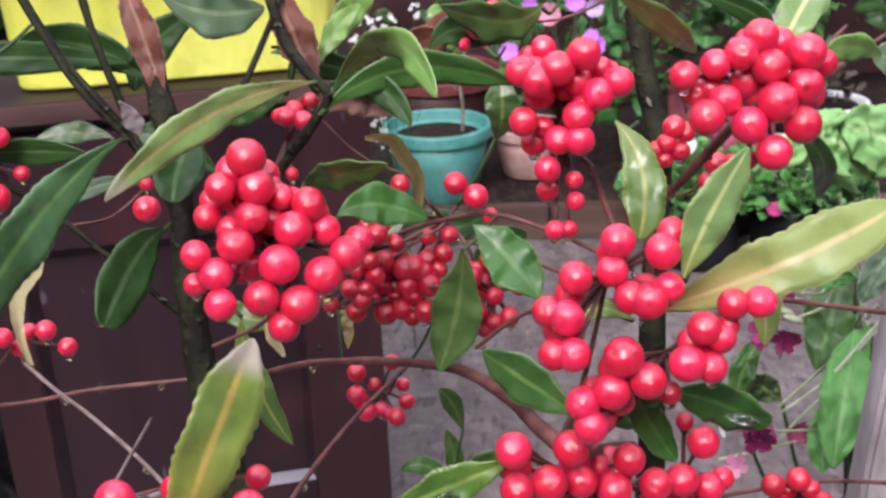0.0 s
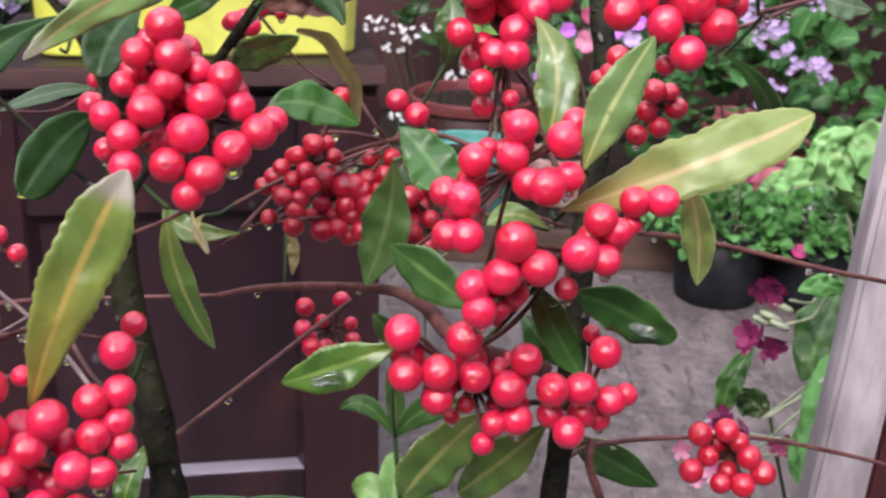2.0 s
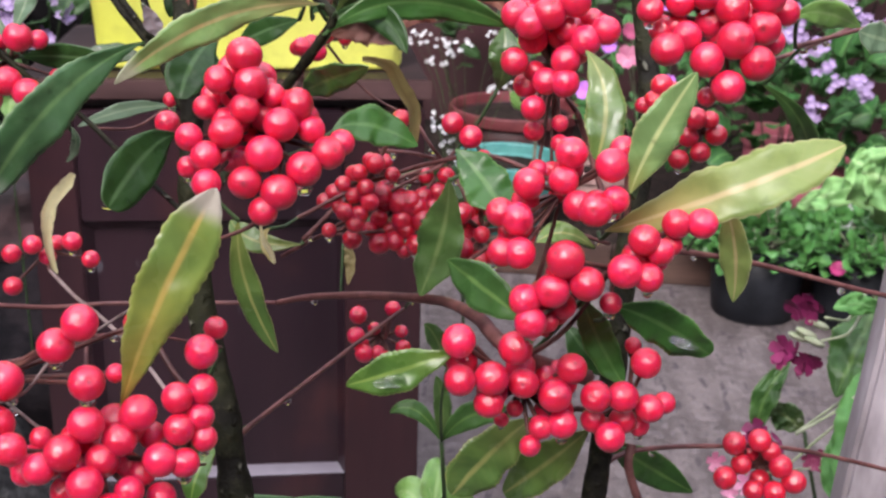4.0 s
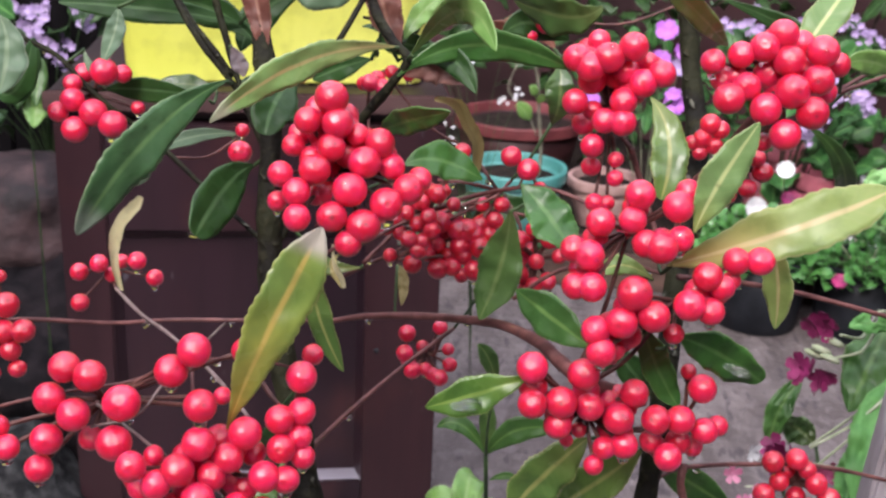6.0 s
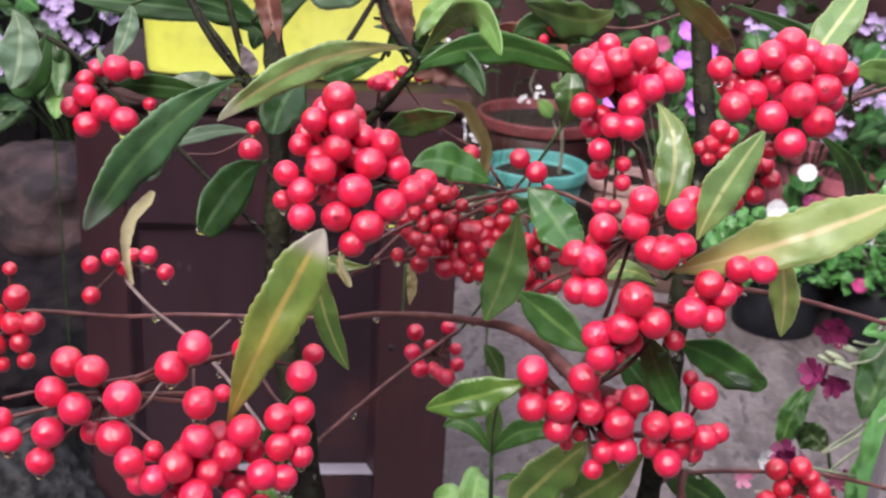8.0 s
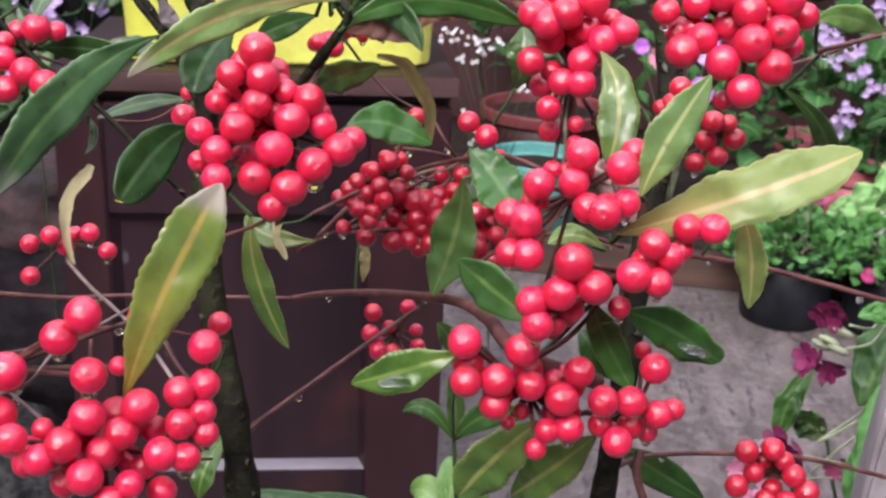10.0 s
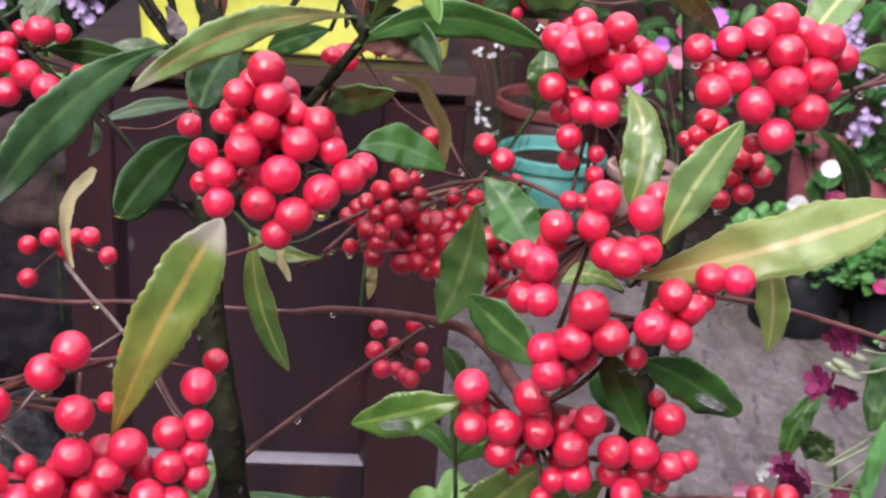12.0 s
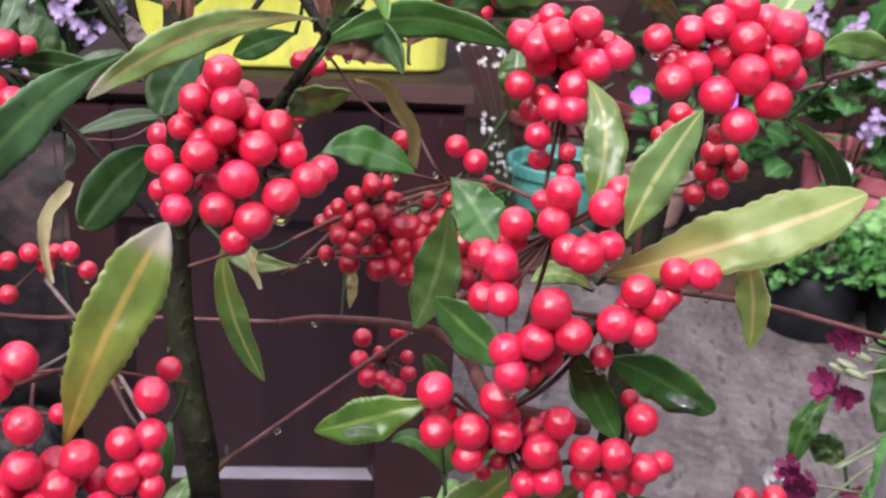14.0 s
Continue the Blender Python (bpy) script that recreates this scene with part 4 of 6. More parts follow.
shoot("twig", [(-0.0917, 0.4337, 0.6673), (-0.0756, 0.4270, 0.6739), (-0.0522, 0.4113, 0.6830), (-0.0303, 0.3948, 0.6906), (-0.0095, 0.3686, 0.7009), (0.0073, 0.3221, 0.7154), (0.0156, 0.2931, 0.7216), (0.0252, 0.2828, 0.7201), (0.0456, 0.3193, 0.6975)], 0.0013, 2.20)
shoot("twig", [(-0.2295, 0.3716, 0.6807), (-0.2189, 0.3917, 0.6742), (-0.1908, 0.4128, 0.6660), (-0.1679, 0.4252, 0.6644), (-0.1332, 0.4291, 0.6658), (-0.0917, 0.4337, 0.6673)], 0.0011)
shoot("twig", [(0.0560, 0.3420, 0.7372), (0.0784, 0.3610, 0.7299), (0.1020, 0.3800, 0.7212), (0.1247, 0.3880, 0.7145), (0.1504, 0.3970, 0.7064), (0.1840, 0.4172, 0.6942), (0.2400, 0.4480, 0.6740)], 0.0011)
shoot("twig", [(0.0498, 0.3260, 0.6561), (0.0611, 0.3387, 0.6585), (0.0777, 0.3502, 0.6564), (0.0997, 0.3617, 0.6526), (0.1251, 0.3731, 0.6479), (0.1615, 0.3926, 0.6329), (0.2016, 0.4114, 0.6150)], 0.0010)
shoot("twig", [(-0.0741, 0.3069, 0.6666), (-0.0749, 0.3269, 0.6631), (-0.0666, 0.3785, 0.6558), (-0.0519, 0.4133, 0.6591), (-0.0332, 0.4300, 0.6705)], 0.0011)
shoot("twig", [(-0.1907, 0.4185, 0.6814), (-0.1746, 0.4069, 0.6747), (-0.1513, 0.3787, 0.6791), (-0.1194, 0.3400, 0.6816), (-0.0904, 0.3080, 0.6739)], 0.0009, pale=True)
shoot("twig", [(0.0613, 0.3044, 0.6818), (0.0609, 0.3016, 0.6742), (0.0661, 0.3067, 0.6576)], 0.0016)
shoot("twig", [(-0.2051, 0.3668, 0.8071), (-0.1869, 0.3658, 0.7995), (-0.1752, 0.3633, 0.7896), (-0.1635, 0.3612, 0.7807), (-0.1485, 0.3681, 0.7664), (-0.1287, 0.3556, 0.7561), (-0.0957, 0.3320, 0.7411)], 0.0011, dark=True)
shoot("twig", [(-0.0709, 0.3983, 0.7110), (-0.0528, 0.4066, 0.7290), (-0.0331, 0.4022, 0.7407), (-0.0139, 0.3963, 0.7488), (0.0049, 0.3795, 0.7563), (0.0275, 0.3694, 0.7517), (0.0505, 0.3579, 0.7434)], 0.0010)
shoot("twig", [(-0.0667, 0.3732, 0.7291), (-0.0458, 0.3891, 0.7376), (-0.0265, 0.4113, 0.7346), (-0.0015, 0.3941, 0.7393), (0.0285, 0.3649, 0.7393)], 0.0008)
shoot("twig", [(-0.0138, 0.4012, 0.7469), (-0.0262, 0.3946, 0.7514), (-0.0399, 0.3988, 0.7506)], 0.0008)
shoot("twig", [(-0.0146, 0.4008, 0.7463), (-0.0295, 0.3908, 0.7425), (-0.0452, 0.3917, 0.7335)], 0.0008)
shoot("twig", [(-0.0152, 0.4004, 0.7454), (-0.0332, 0.3883, 0.7371), (-0.0552, 0.3848, 0.7188)], 0.0008)
shoot("twig", [(-0.0145, 0.4003, 0.7448), (-0.0217, 0.3891, 0.7348), (-0.0285, 0.3893, 0.7206)], 0.0008)
shoot("twig", [(-0.0123, 0.4009, 0.7455), (-0.0051, 0.3923, 0.7369), (-0.0016, 0.3940, 0.7229)], 0.0008)
shoot("twig", [(-0.0147, 0.4010, 0.7469), (-0.0195, 0.3968, 0.7549), (-0.0267, 0.4051, 0.7626)], 0.0008)
shoot("twig", [(-0.0312, 0.3891, 0.7211), (-0.0415, 0.3816, 0.7222), (-0.0559, 0.3847, 0.7188)], 0.0008)
shoot("twig", [(-0.0099, 0.4033, 0.7511), (-0.0170, 0.3938, 0.7457), (-0.0330, 0.3956, 0.7393)], 0.0008)
shoot("twig", [(-0.0838, 0.4135, 0.6976), (-0.0590, 0.4009, 0.7149), (-0.0340, 0.3951, 0.7215), (-0.0163, 0.3785, 0.7299)], 0.0009)
shoot("twig", [(-0.1054, 0.3115, 0.7169), (-0.0987, 0.2531, 0.7308), (-0.0956, 0.2238, 0.7375), (-0.1012, 0.2153, 0.7305), (-0.1155, 0.2171, 0.7245)], 0.0005, pale=True)
shoot("twig", [(-0.0666, 0.2737, 0.7201), (-0.0804, 0.2460, 0.7357), (-0.0911, 0.2308, 0.7408)], 0.0005)
shoot("twig", [(-0.0936, 0.2411, 0.7405), (-0.0886, 0.2268, 0.7294), (-0.0836, 0.2179, 0.7181), (-0.0853, 0.2413, 0.6948), (-0.0809, 0.2952, 0.6656)], 0.0006)
shoot("twig", [(-0.1163, 0.2237, 0.7283), (-0.1042, 0.2181, 0.7242), (-0.0956, 0.2210, 0.7152), (-0.0853, 0.2413, 0.6948)], 0.0005, pale=True)
shoot("twig", [(-0.1416, 0.2161, 0.7289), (-0.1321, 0.2180, 0.7315), (-0.1214, 0.2246, 0.7320), (-0.1087, 0.2314, 0.7326), (-0.0958, 0.2394, 0.7364)], 0.0005)
shoot("twig", [(0.1079, 0.3645, 0.8044), (0.1357, 0.4097, 0.8037), (0.1680, 0.4559, 0.8042)], 0.0009)
shoot("twig", [(0.1026, 0.4034, 0.7914), (0.1199, 0.4280, 0.7919), (0.1317, 0.4516, 0.7918), (0.1583, 0.4999, 0.7936)], 0.0010)
shoot("twig", [(-0.0036, 0.3448, 0.7221), (0.0127, 0.3409, 0.7363), (0.0338, 0.3349, 0.7435), (0.0504, 0.3448, 0.7368)], 0.0008)
shoot("twig", [(0.0101, 0.2824, 0.7230), (0.0181, 0.2852, 0.7141), (0.0368, 0.2969, 0.6970), (0.0544, 0.3264, 0.6854)], 0.0008)
shoot("twig", [(-0.0753, 0.3269, 0.7510), (-0.0662, 0.3226, 0.7658), (-0.0570, 0.3160, 0.7746), (-0.0667, 0.3258, 0.7455), (-0.0908, 0.3289, 0.7314)], 0.0008)
shoot("stem", [(-0.066, 0.318, 0.60), (-0.06, 0.33, 0.45), (-0.04, 0.36, 0.2), (-0.03, 0.37, 0.0)], 0.0074, 1.2)
shoot("stem", [(0.045, 0.31, 0.62), (0.045, 0.33, 0.45), (0.03, 0.37, 0.2), (0.02, 0.38, 0.0)], 0.0068, 1.2)


# berries in millimetres from each bunch's middle: x, y, z, radius
berry_bunch("dense bunch of glossy red berries on the main stem", (-0.0609, 0.2949, 0.7807), [(-3.9, 6.8, 23.7, 5.7), (-10.9, 2.6, 16.7, 4.7), (-1.3, 4.3, 15.9, 5.5), (4.2, 9.2, 11.3, 4.0), (-2.7, 1.4, 8.6, 4.9), (12.1, 7.7, 9.3, 5.3), (-16.3, 5.6, 7.2, 4.0), (-10.0, 5.3, 3.3, 4.4), (8.1, 2.2, 4.0, 5.5), (16.2, 7.8, 1.7, 4.6), (-6.8, -5.0, 2.5, 5.2), (-17.2, -8.3, 1.3, 4.4), (22.3, 4.8, -4.7, 5.4), (25.2, 10.1, -2.7, 4.4), (4.6, -4.7, -3.5, 5.8), (-11.8, -9.7, -3.8, 4.8), (-4.7, 3.1, -7.5, 4.0), (-19.4, -3.7, -9.4, 3.6), (16.0, -1.4, -8.5, 5.7), (-10.7, -13.3, -11.3, 4.8), (-0.2, -9.5, -11.4, 5.2), (9.7, -7.6, -14.4, 5.7), (5.3, -9.7, -19.9, 4.7), (-8.0, 2.2, -8.4, 3.6)])
berry_bunch("loose bunch of glossy red berries with wet highlights", (0.0329, 0.2770, 0.7731), [(2.3, 5.0, 12.0, 4.8), (-9.1, 0.4, 3.7, 4.8), (0.6, 2.1, 4.6, 4.4), (13.9, 2.8, 9.7, 5.1), (16.8, 7.5, 13.1, 4.3), (5.1, -1.6, -1.4, 4.6), (9.7, -3.4, -1.7, 5.1), (15.4, 0.6, 0.3, 4.2), (-16.6, -2.9, -4.3, 4.4), (-11.7, -5.1, -5.3, 5.0), (-15.3, -8.2, -14.3, 4.4), (-10.3, -9.1, -13.9, 4.8), (-1.0, 11.8, -2.5, 2.7)])
berry_bunch("hanging bunch of glossy red berries", (0.0484, 0.2721, 0.7532), [(-12.9, -5.0, 5.3, 5.7), (-16.1, -6.9, -3.7, 5.1), (-6.5, -6.0, -1.2, 5.1), (-23.5, -7.1, -6.9, 4.8), (-21.5, -9.4, -12.7, 4.8), (-12.7, 0.9, -11.1, 4.1), (8.5, -0.2, 10.8, 4.7), (3.8, -4.5, 2.8, 5.1), (13.4, 0.6, 7.3, 4.0), (10.4, -3.2, 0.8, 4.4), (17.3, 10.5, 6.1, 3.2), (0.9, 3.4, -10.3, 3.4), (17.9, 9.4, 13.0, 4.5), (25.0, 9.1, 13.7, 4.6), (13.2, 8.2, 1.9, 3.4), (-17.2, 0.2, -15.7, 3.8)])
berry_bunch("flat spray of bright red berries low on the shrub", (0.0244, 0.2753, 0.7118), [(-17.8, -9.6, 20.1, 5.3), (-1.7, -2.1, 15.8, 5.2), (-17.0, -9.9, 7.7, 4.9), (-8.1, -6.7, 7.5, 5.3), (1.2, -1.0, 3.9, 4.7), (-8.6, -6.2, -0.9, 4.6), (15.3, 5.5, 6.9, 4.9), (10.7, 1.3, -0.5, 5.3), (7.5, 11.0, 0.9, 3.6), (-1.3, 7.4, -9.1, 2.8), (-5.2, 6.1, -12.6, 2.4), (7.1, 1.3, -11.5, 4.0), (13.5, 2.5, -10.5, 4.7), (4.2, 0.1, -17.5, 3.6)])
berry_bunch("cluster of touching red berries low on the shrub", (0.0577, 0.2899, 0.7045), [(4.5, -0.1, 13.7, 5.0), (0.8, 10.1, 14.6, 2.9), (-10.2, -8.4, 5.1, 5.1), (-1.9, -4.4, 3.8, 5.0), (6.9, -0.5, -1.5, 4.6), (11.7, 3.9, -1.4, 3.7), (-10.3, -0.9, -7.0, 4.1), (-0.9, 2.1, -7.7, 4.5), (4.5, 5.8, -11.0, 3.7), (-4.9, -7.7, -8.6, 5.0)])
berry_bunch("ring of wet red berries on an upper twig", (0.0766, 0.3074, 0.8172), [(-21.5, -0.2, 5.4, 4.2), (-12.9, 1.5, 7.7, 4.4), (-6.0, 2.0, 10.4, 4.9), (-0.4, 4.6, 14.4, 4.9), (1.8, 1.0, 6.7, 5.1), (12.1, 3.3, 9.9, 5.3), (19.3, 12.7, 4.5, 4.3), (-16.1, -6.7, -4.7, 5.1), (-10.7, -3.3, -1.3, 4.7), (3.1, -4.7, -1.6, 5.8), (11.3, 0.0, 1.5, 5.1), (15.2, 8.4, -3.7, 4.3), (-4.6, -6.7, -7.2, 5.3), (9.9, -5.5, -7.8, 5.4), (2.0, -8.5, -14.5, 5.1), (-2.5, 2.0, -19.8, 3.1)])
berry_bunch("bunch of red berries on an upper twig", (0.0269, 0.3625, 0.7924), [(-13.7, 1.1, 18.7, 5.3), (-8.6, -0.8, 16.2, 5.7), (-2.1, -0.5, 19.8, 5.9), (-5.9, 11.9, 23.6, 4.5), (6.4, 1.0, 24.0, 5.7), (10.8, -2.2, 11.5, 5.5), (17.3, -0.8, 15.0, 5.3), (12.7, 10.5, 16.9, 4.0), (-13.2, -2.9, 3.3, 5.1), (4.3, -3.5, 4.7, 5.3), (4.7, -5.6, -2.6, 5.3), (-1.9, -4.4, -2.7, 4.9), (-6.3, 5.6, -1.6, 4.1), (-5.7, -6.5, -11.9, 4.7), (-5.3, 0.2, -21.5, 3.9), (4.0, -0.1, -25.4, 3.4), (-3.0, -3.1, -34.5, 3.6), (1.7, -2.2, -34.6, 3.2), (3.7, 2.4, -18.8, 3.2)])
berry_bunch("small dull red berries in the shade of the leaves", (0.0654, 0.3836, 0.7793), [(0.9, 0.6, 5.7, 4.2), (-1.6, -0.5, 0.4, 3.7), (4.9, 1.4, 3.7, 3.7), (3.2, -0.5, -2.5, 3.5), (-5.3, -0.0, -1.8, 3.0), (-2.1, -1.0, -5.4, 3.0)])
berry_bunch("few dark red berries behind a pale leaf", (0.0790, 0.3660, 0.7715), [(-1.6, -1.3, 6.5, 4.0), (6.5, 2.2, 0.2, 3.8), (-3.2, 1.8, -0.9, 3.7), (-5.9, -0.7, -8.7, 3.6), (1.4, 0.5, -6.0, 3.6), (3.6, 0.2, 6.0, 3.2)])
berry_bunch("open spray of large red berries on pale stalks", (-0.1094, 0.2152, 0.7326), [(-12.8, 2.5, 9.6, 4.6), (-5.0, 1.1, 8.3, 4.7), (-16.6, -0.4, 1.1, 4.6), (-8.7, -3.0, -2.0, 4.9), (5.6, -3.4, 3.3, 5.3), (-16.4, -4.4, -9.7, 4.6), (-18.4, -6.3, -18.1, 4.2), (-7.0, 3.6, -12.7, 3.8), (4.1, -6.7, -7.5, 5.2), (18.6, 0.7, 12.3, 4.8), (24.8, 2.1, 18.5, 5.0), (35.9, 11.4, 15.1, 3.7), (27.6, -2.8, 4.4, 4.8), (29.9, 9.8, 1.3, 2.7), (-32.7, -0.9, -9.5, 3.8), (-29.0, -3.3, -14.2, 3.9)])
berry_bunch("heavy bunch of large glossy red berries", (-0.0802, 0.2106, 0.7155), [(-1.6, -0.7, 11.2, 5.0), (-16.1, 3.4, 3.7, 3.1), (-17.2, -10.5, 8.0, 4.4), (-5.8, -6.5, 5.8, 4.9), (5.5, 2.5, 5.6, 4.5), (1.9, -1.3, 1.8, 4.3), (-11.0, -9.1, 2.3, 4.3), (-0.1, -7.4, -2.2, 4.9), (9.3, 6.8, 11.5, 4.9), (9.5, 14.5, 0.8, 3.8), (15.3, 4.4, -0.3, 4.7), (8.3, 9.1, -7.4, 3.8), (-17.5, -3.8, -2.6, 3.7), (-8.1, -2.4, -7.9, 4.0), (8.6, -0.9, -7.1, 4.0), (5.1, -5.8, -9.7, 4.3), (13.6, 7.6, -13.5, 4.2)])
berry_bunch("side bunch of large glossy red berries", (-0.0586, 0.2260, 0.7270), [(-4.0, -2.4, 1.9, 4.4), (1.4, 1.8, 2.8, 4.3), (-2.8, -5.8, -5.4, 4.4), (1.2, -0.8, -3.9, 4.0), (2.6, -2.3, -9.4, 3.8), (-1.0, -8.1, -13.8, 4.1), (0.6, 4.7, 12.2, 4.8), (2.0, 12.9, 15.5, 3.3)])
berry_bunch("bunch of red berries on a thin side twig", (-0.1696, 0.3582, 0.7850), [(-7.1, 9.3, 7.7, 4.2), (4.6, 0.6, 10.7, 5.5), (10.3, 4.8, 9.4, 3.7), (-8.5, 1.3, 5.0, 3.9), (-7.2, -2.8, -0.3, 4.8), (-12.9, -3.4, -5.2, 4.2), (1.9, -5.3, -4.2, 5.5), (9.7, -6.2, -8.0, 5.5), (-4.8, -7.6, -10.6, 5.3), (14.0, 9.2, -4.7, 2.8)])
berry_bunch("few small red berries with water drops on a bare twig", (-0.1937, 0.4228, 0.6869), [(-14.4, -3.7, 0.8, 4.5), (-5.5, -1.4, 4.9, 4.5), (12.0, 1.1, 6.8, 4.5), (1.8, 7.9, 3.2, 3.7), (-1.8, 4.8, -2.6, 4.0), (20.6, -0.2, -0.5, 4.2), (-12.8, -8.5, -12.6, 4.5)])
berry_bunch("dark red wet berries at the edge of the shrub", (-0.1994, 0.3281, 0.6965), [(1.5, 2.2, 11.7, 5.1), (0.7, -0.5, 1.6, 4.7), (8.3, 0.4, 2.1, 4.7), (3.8, -1.8, -5.6, 4.2), (6.3, -2.6, -12.8, 3.5), (-4.5, 10.0, 20.1, 2.8), (-7.2, -0.2, 4.8, 4.7), (-5.5, -3.7, -6.8, 4.4), (-3.5, -3.8, -15.1, 3.3)])
berry_bunch("two red berries beside the mossy stem", (-0.1192, 0.3837, 0.7654), [(0.4, -3.5, -3.7, 4.9), (-0.4, 3.5, 3.7, 3.0)])
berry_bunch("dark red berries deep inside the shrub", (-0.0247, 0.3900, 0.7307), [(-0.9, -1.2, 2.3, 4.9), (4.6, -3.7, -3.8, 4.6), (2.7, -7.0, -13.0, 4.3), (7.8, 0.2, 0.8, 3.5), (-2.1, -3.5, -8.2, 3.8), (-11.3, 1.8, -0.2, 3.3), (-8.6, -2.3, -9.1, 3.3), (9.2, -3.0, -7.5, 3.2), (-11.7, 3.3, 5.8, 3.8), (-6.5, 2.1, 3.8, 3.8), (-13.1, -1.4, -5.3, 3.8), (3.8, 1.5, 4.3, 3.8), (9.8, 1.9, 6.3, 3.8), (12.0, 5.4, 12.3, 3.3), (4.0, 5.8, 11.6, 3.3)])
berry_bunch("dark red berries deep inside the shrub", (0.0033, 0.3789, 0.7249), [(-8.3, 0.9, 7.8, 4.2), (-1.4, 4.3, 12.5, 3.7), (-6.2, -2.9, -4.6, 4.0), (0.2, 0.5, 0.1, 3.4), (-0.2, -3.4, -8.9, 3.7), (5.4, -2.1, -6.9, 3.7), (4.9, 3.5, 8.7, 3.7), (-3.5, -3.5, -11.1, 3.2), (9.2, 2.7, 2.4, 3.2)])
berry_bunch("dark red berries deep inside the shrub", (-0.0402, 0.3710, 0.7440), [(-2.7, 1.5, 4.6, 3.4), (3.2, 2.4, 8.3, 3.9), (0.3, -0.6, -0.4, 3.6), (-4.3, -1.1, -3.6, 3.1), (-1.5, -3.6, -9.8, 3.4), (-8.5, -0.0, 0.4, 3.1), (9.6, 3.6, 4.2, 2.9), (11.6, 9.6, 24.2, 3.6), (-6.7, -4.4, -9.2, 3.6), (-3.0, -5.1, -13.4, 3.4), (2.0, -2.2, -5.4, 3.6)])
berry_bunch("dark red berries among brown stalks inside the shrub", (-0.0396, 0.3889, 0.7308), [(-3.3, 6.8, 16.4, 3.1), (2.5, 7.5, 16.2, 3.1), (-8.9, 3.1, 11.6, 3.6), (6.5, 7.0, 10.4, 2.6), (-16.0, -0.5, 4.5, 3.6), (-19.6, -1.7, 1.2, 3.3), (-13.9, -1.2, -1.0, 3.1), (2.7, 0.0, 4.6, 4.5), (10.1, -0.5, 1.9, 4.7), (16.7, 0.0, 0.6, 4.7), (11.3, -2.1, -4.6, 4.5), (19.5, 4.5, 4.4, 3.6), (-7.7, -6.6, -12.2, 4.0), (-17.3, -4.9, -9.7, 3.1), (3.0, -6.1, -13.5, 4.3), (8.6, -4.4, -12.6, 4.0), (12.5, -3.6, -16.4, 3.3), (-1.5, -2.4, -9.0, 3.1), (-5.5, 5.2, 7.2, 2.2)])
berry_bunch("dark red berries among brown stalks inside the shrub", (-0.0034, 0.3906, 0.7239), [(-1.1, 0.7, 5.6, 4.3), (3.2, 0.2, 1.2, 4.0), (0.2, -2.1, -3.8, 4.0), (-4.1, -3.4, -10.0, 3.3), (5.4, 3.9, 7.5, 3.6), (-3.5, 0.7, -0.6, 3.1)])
berry_bunch("pair of red berries on a short twig", (-0.0031, 0.3837, 0.7612), [(-6.4, 0.7, 5.6, 4.3), (0.7, -0.8, 1.1, 4.6), (5.7, 0.1, -6.8, 3.1)])
berry_bunch("small red berries with a pale empty stalk", (-0.0465, 0.4467, 0.6471), [(-10.9, 1.8, 10.6, 4.4), (4.7, 5.5, 13.4, 3.8), (-11.3, -1.5, 1.5, 4.4), (-6.9, -3.9, -6.2, 4.4), (-1.0, -1.7, -6.1, 3.5), (2.4, -2.1, -8.0, 3.5), (6.3, -3.7, -9.1, 4.4), (10.7, -0.1, -3.3, 3.8), (-3.3, 2.3, 4.1, 3.2), (9.2, 3.3, 3.2, 3.2)])
berry_bunch("dense dark red bunch of small berries hanging under a twig", (0.1143, 0.3621, 0.6445), [(-10.0, 0.4, 9.2, 4.6), (-0.5, 1.8, 10.6, 4.6), (-6.7, -1.1, 1.4, 4.0), (-12.7, -4.4, -3.3, 4.6), (8.0, -0.6, 1.6, 4.6), (13.4, -2.1, -3.8, 4.6), (1.9, 4.0, -7.6, 4.1), (-1.6, -4.0, -7.9, 4.0), (6.2, -4.3, -8.0, 4.6), (-2.2, 8.1, 1.9, 3.6), (4.3, 2.2, 5.9, 3.8)])
berry_bunch("few red berries among the upper leaves", (-0.0674, 0.3846, 0.7814), [(0.1, 2.0, 10.7, 3.9), (5.8, 2.1, 9.1, 3.7), (0.9, -2.1, -8.9, 2.5), (-6.8, -2.0, -10.8, 2.1)])
berry_bunch("few dark berries hanging among the upper leaves", (-0.0628, 0.3972, 0.7925), [(-3.0, -1.5, -0.4, 3.4), (-8.7, -1.8, -2.6, 2.9), (2.4, 1.0, 2.2, 2.9), (9.2, 2.3, 0.8, 2.4)])
berry_bunch("few red berries at the top of the shrub", (0.0018, 0.4134, 0.8171), [(-1.9, -2.4, -1.3, 4.4), (3.4, 0.6, 4.0, 4.1), (-4.7, 0.5, 4.3, 3.9), (10.5, 2.6, 0.2, 2.9), (-7.3, -1.3, -7.1, 2.7)])

# leaves: base, middle, tip, width, look, twist
leaf_blade((-0.0782, 0.2224, 0.7232), (-0.0656, 0.2203, 0.7549), (-0.0523, 0.2312, 0.7843), 0.0160, "yellow", 10, 0.75, 1.75)
leaf_blade((0.0469, 0.2957, 0.7579), (0.0828, 0.2888, 0.7752), (0.1127, 0.2955, 0.7885), 0.0182, "straw", -12, 0.72, 1.2)
leaf_blade((0.0523, 0.2797, 0.7747), (0.0574, 0.2795, 0.7902), (0.0677, 0.2823, 0.8098), 0.0120, "pale", 10)
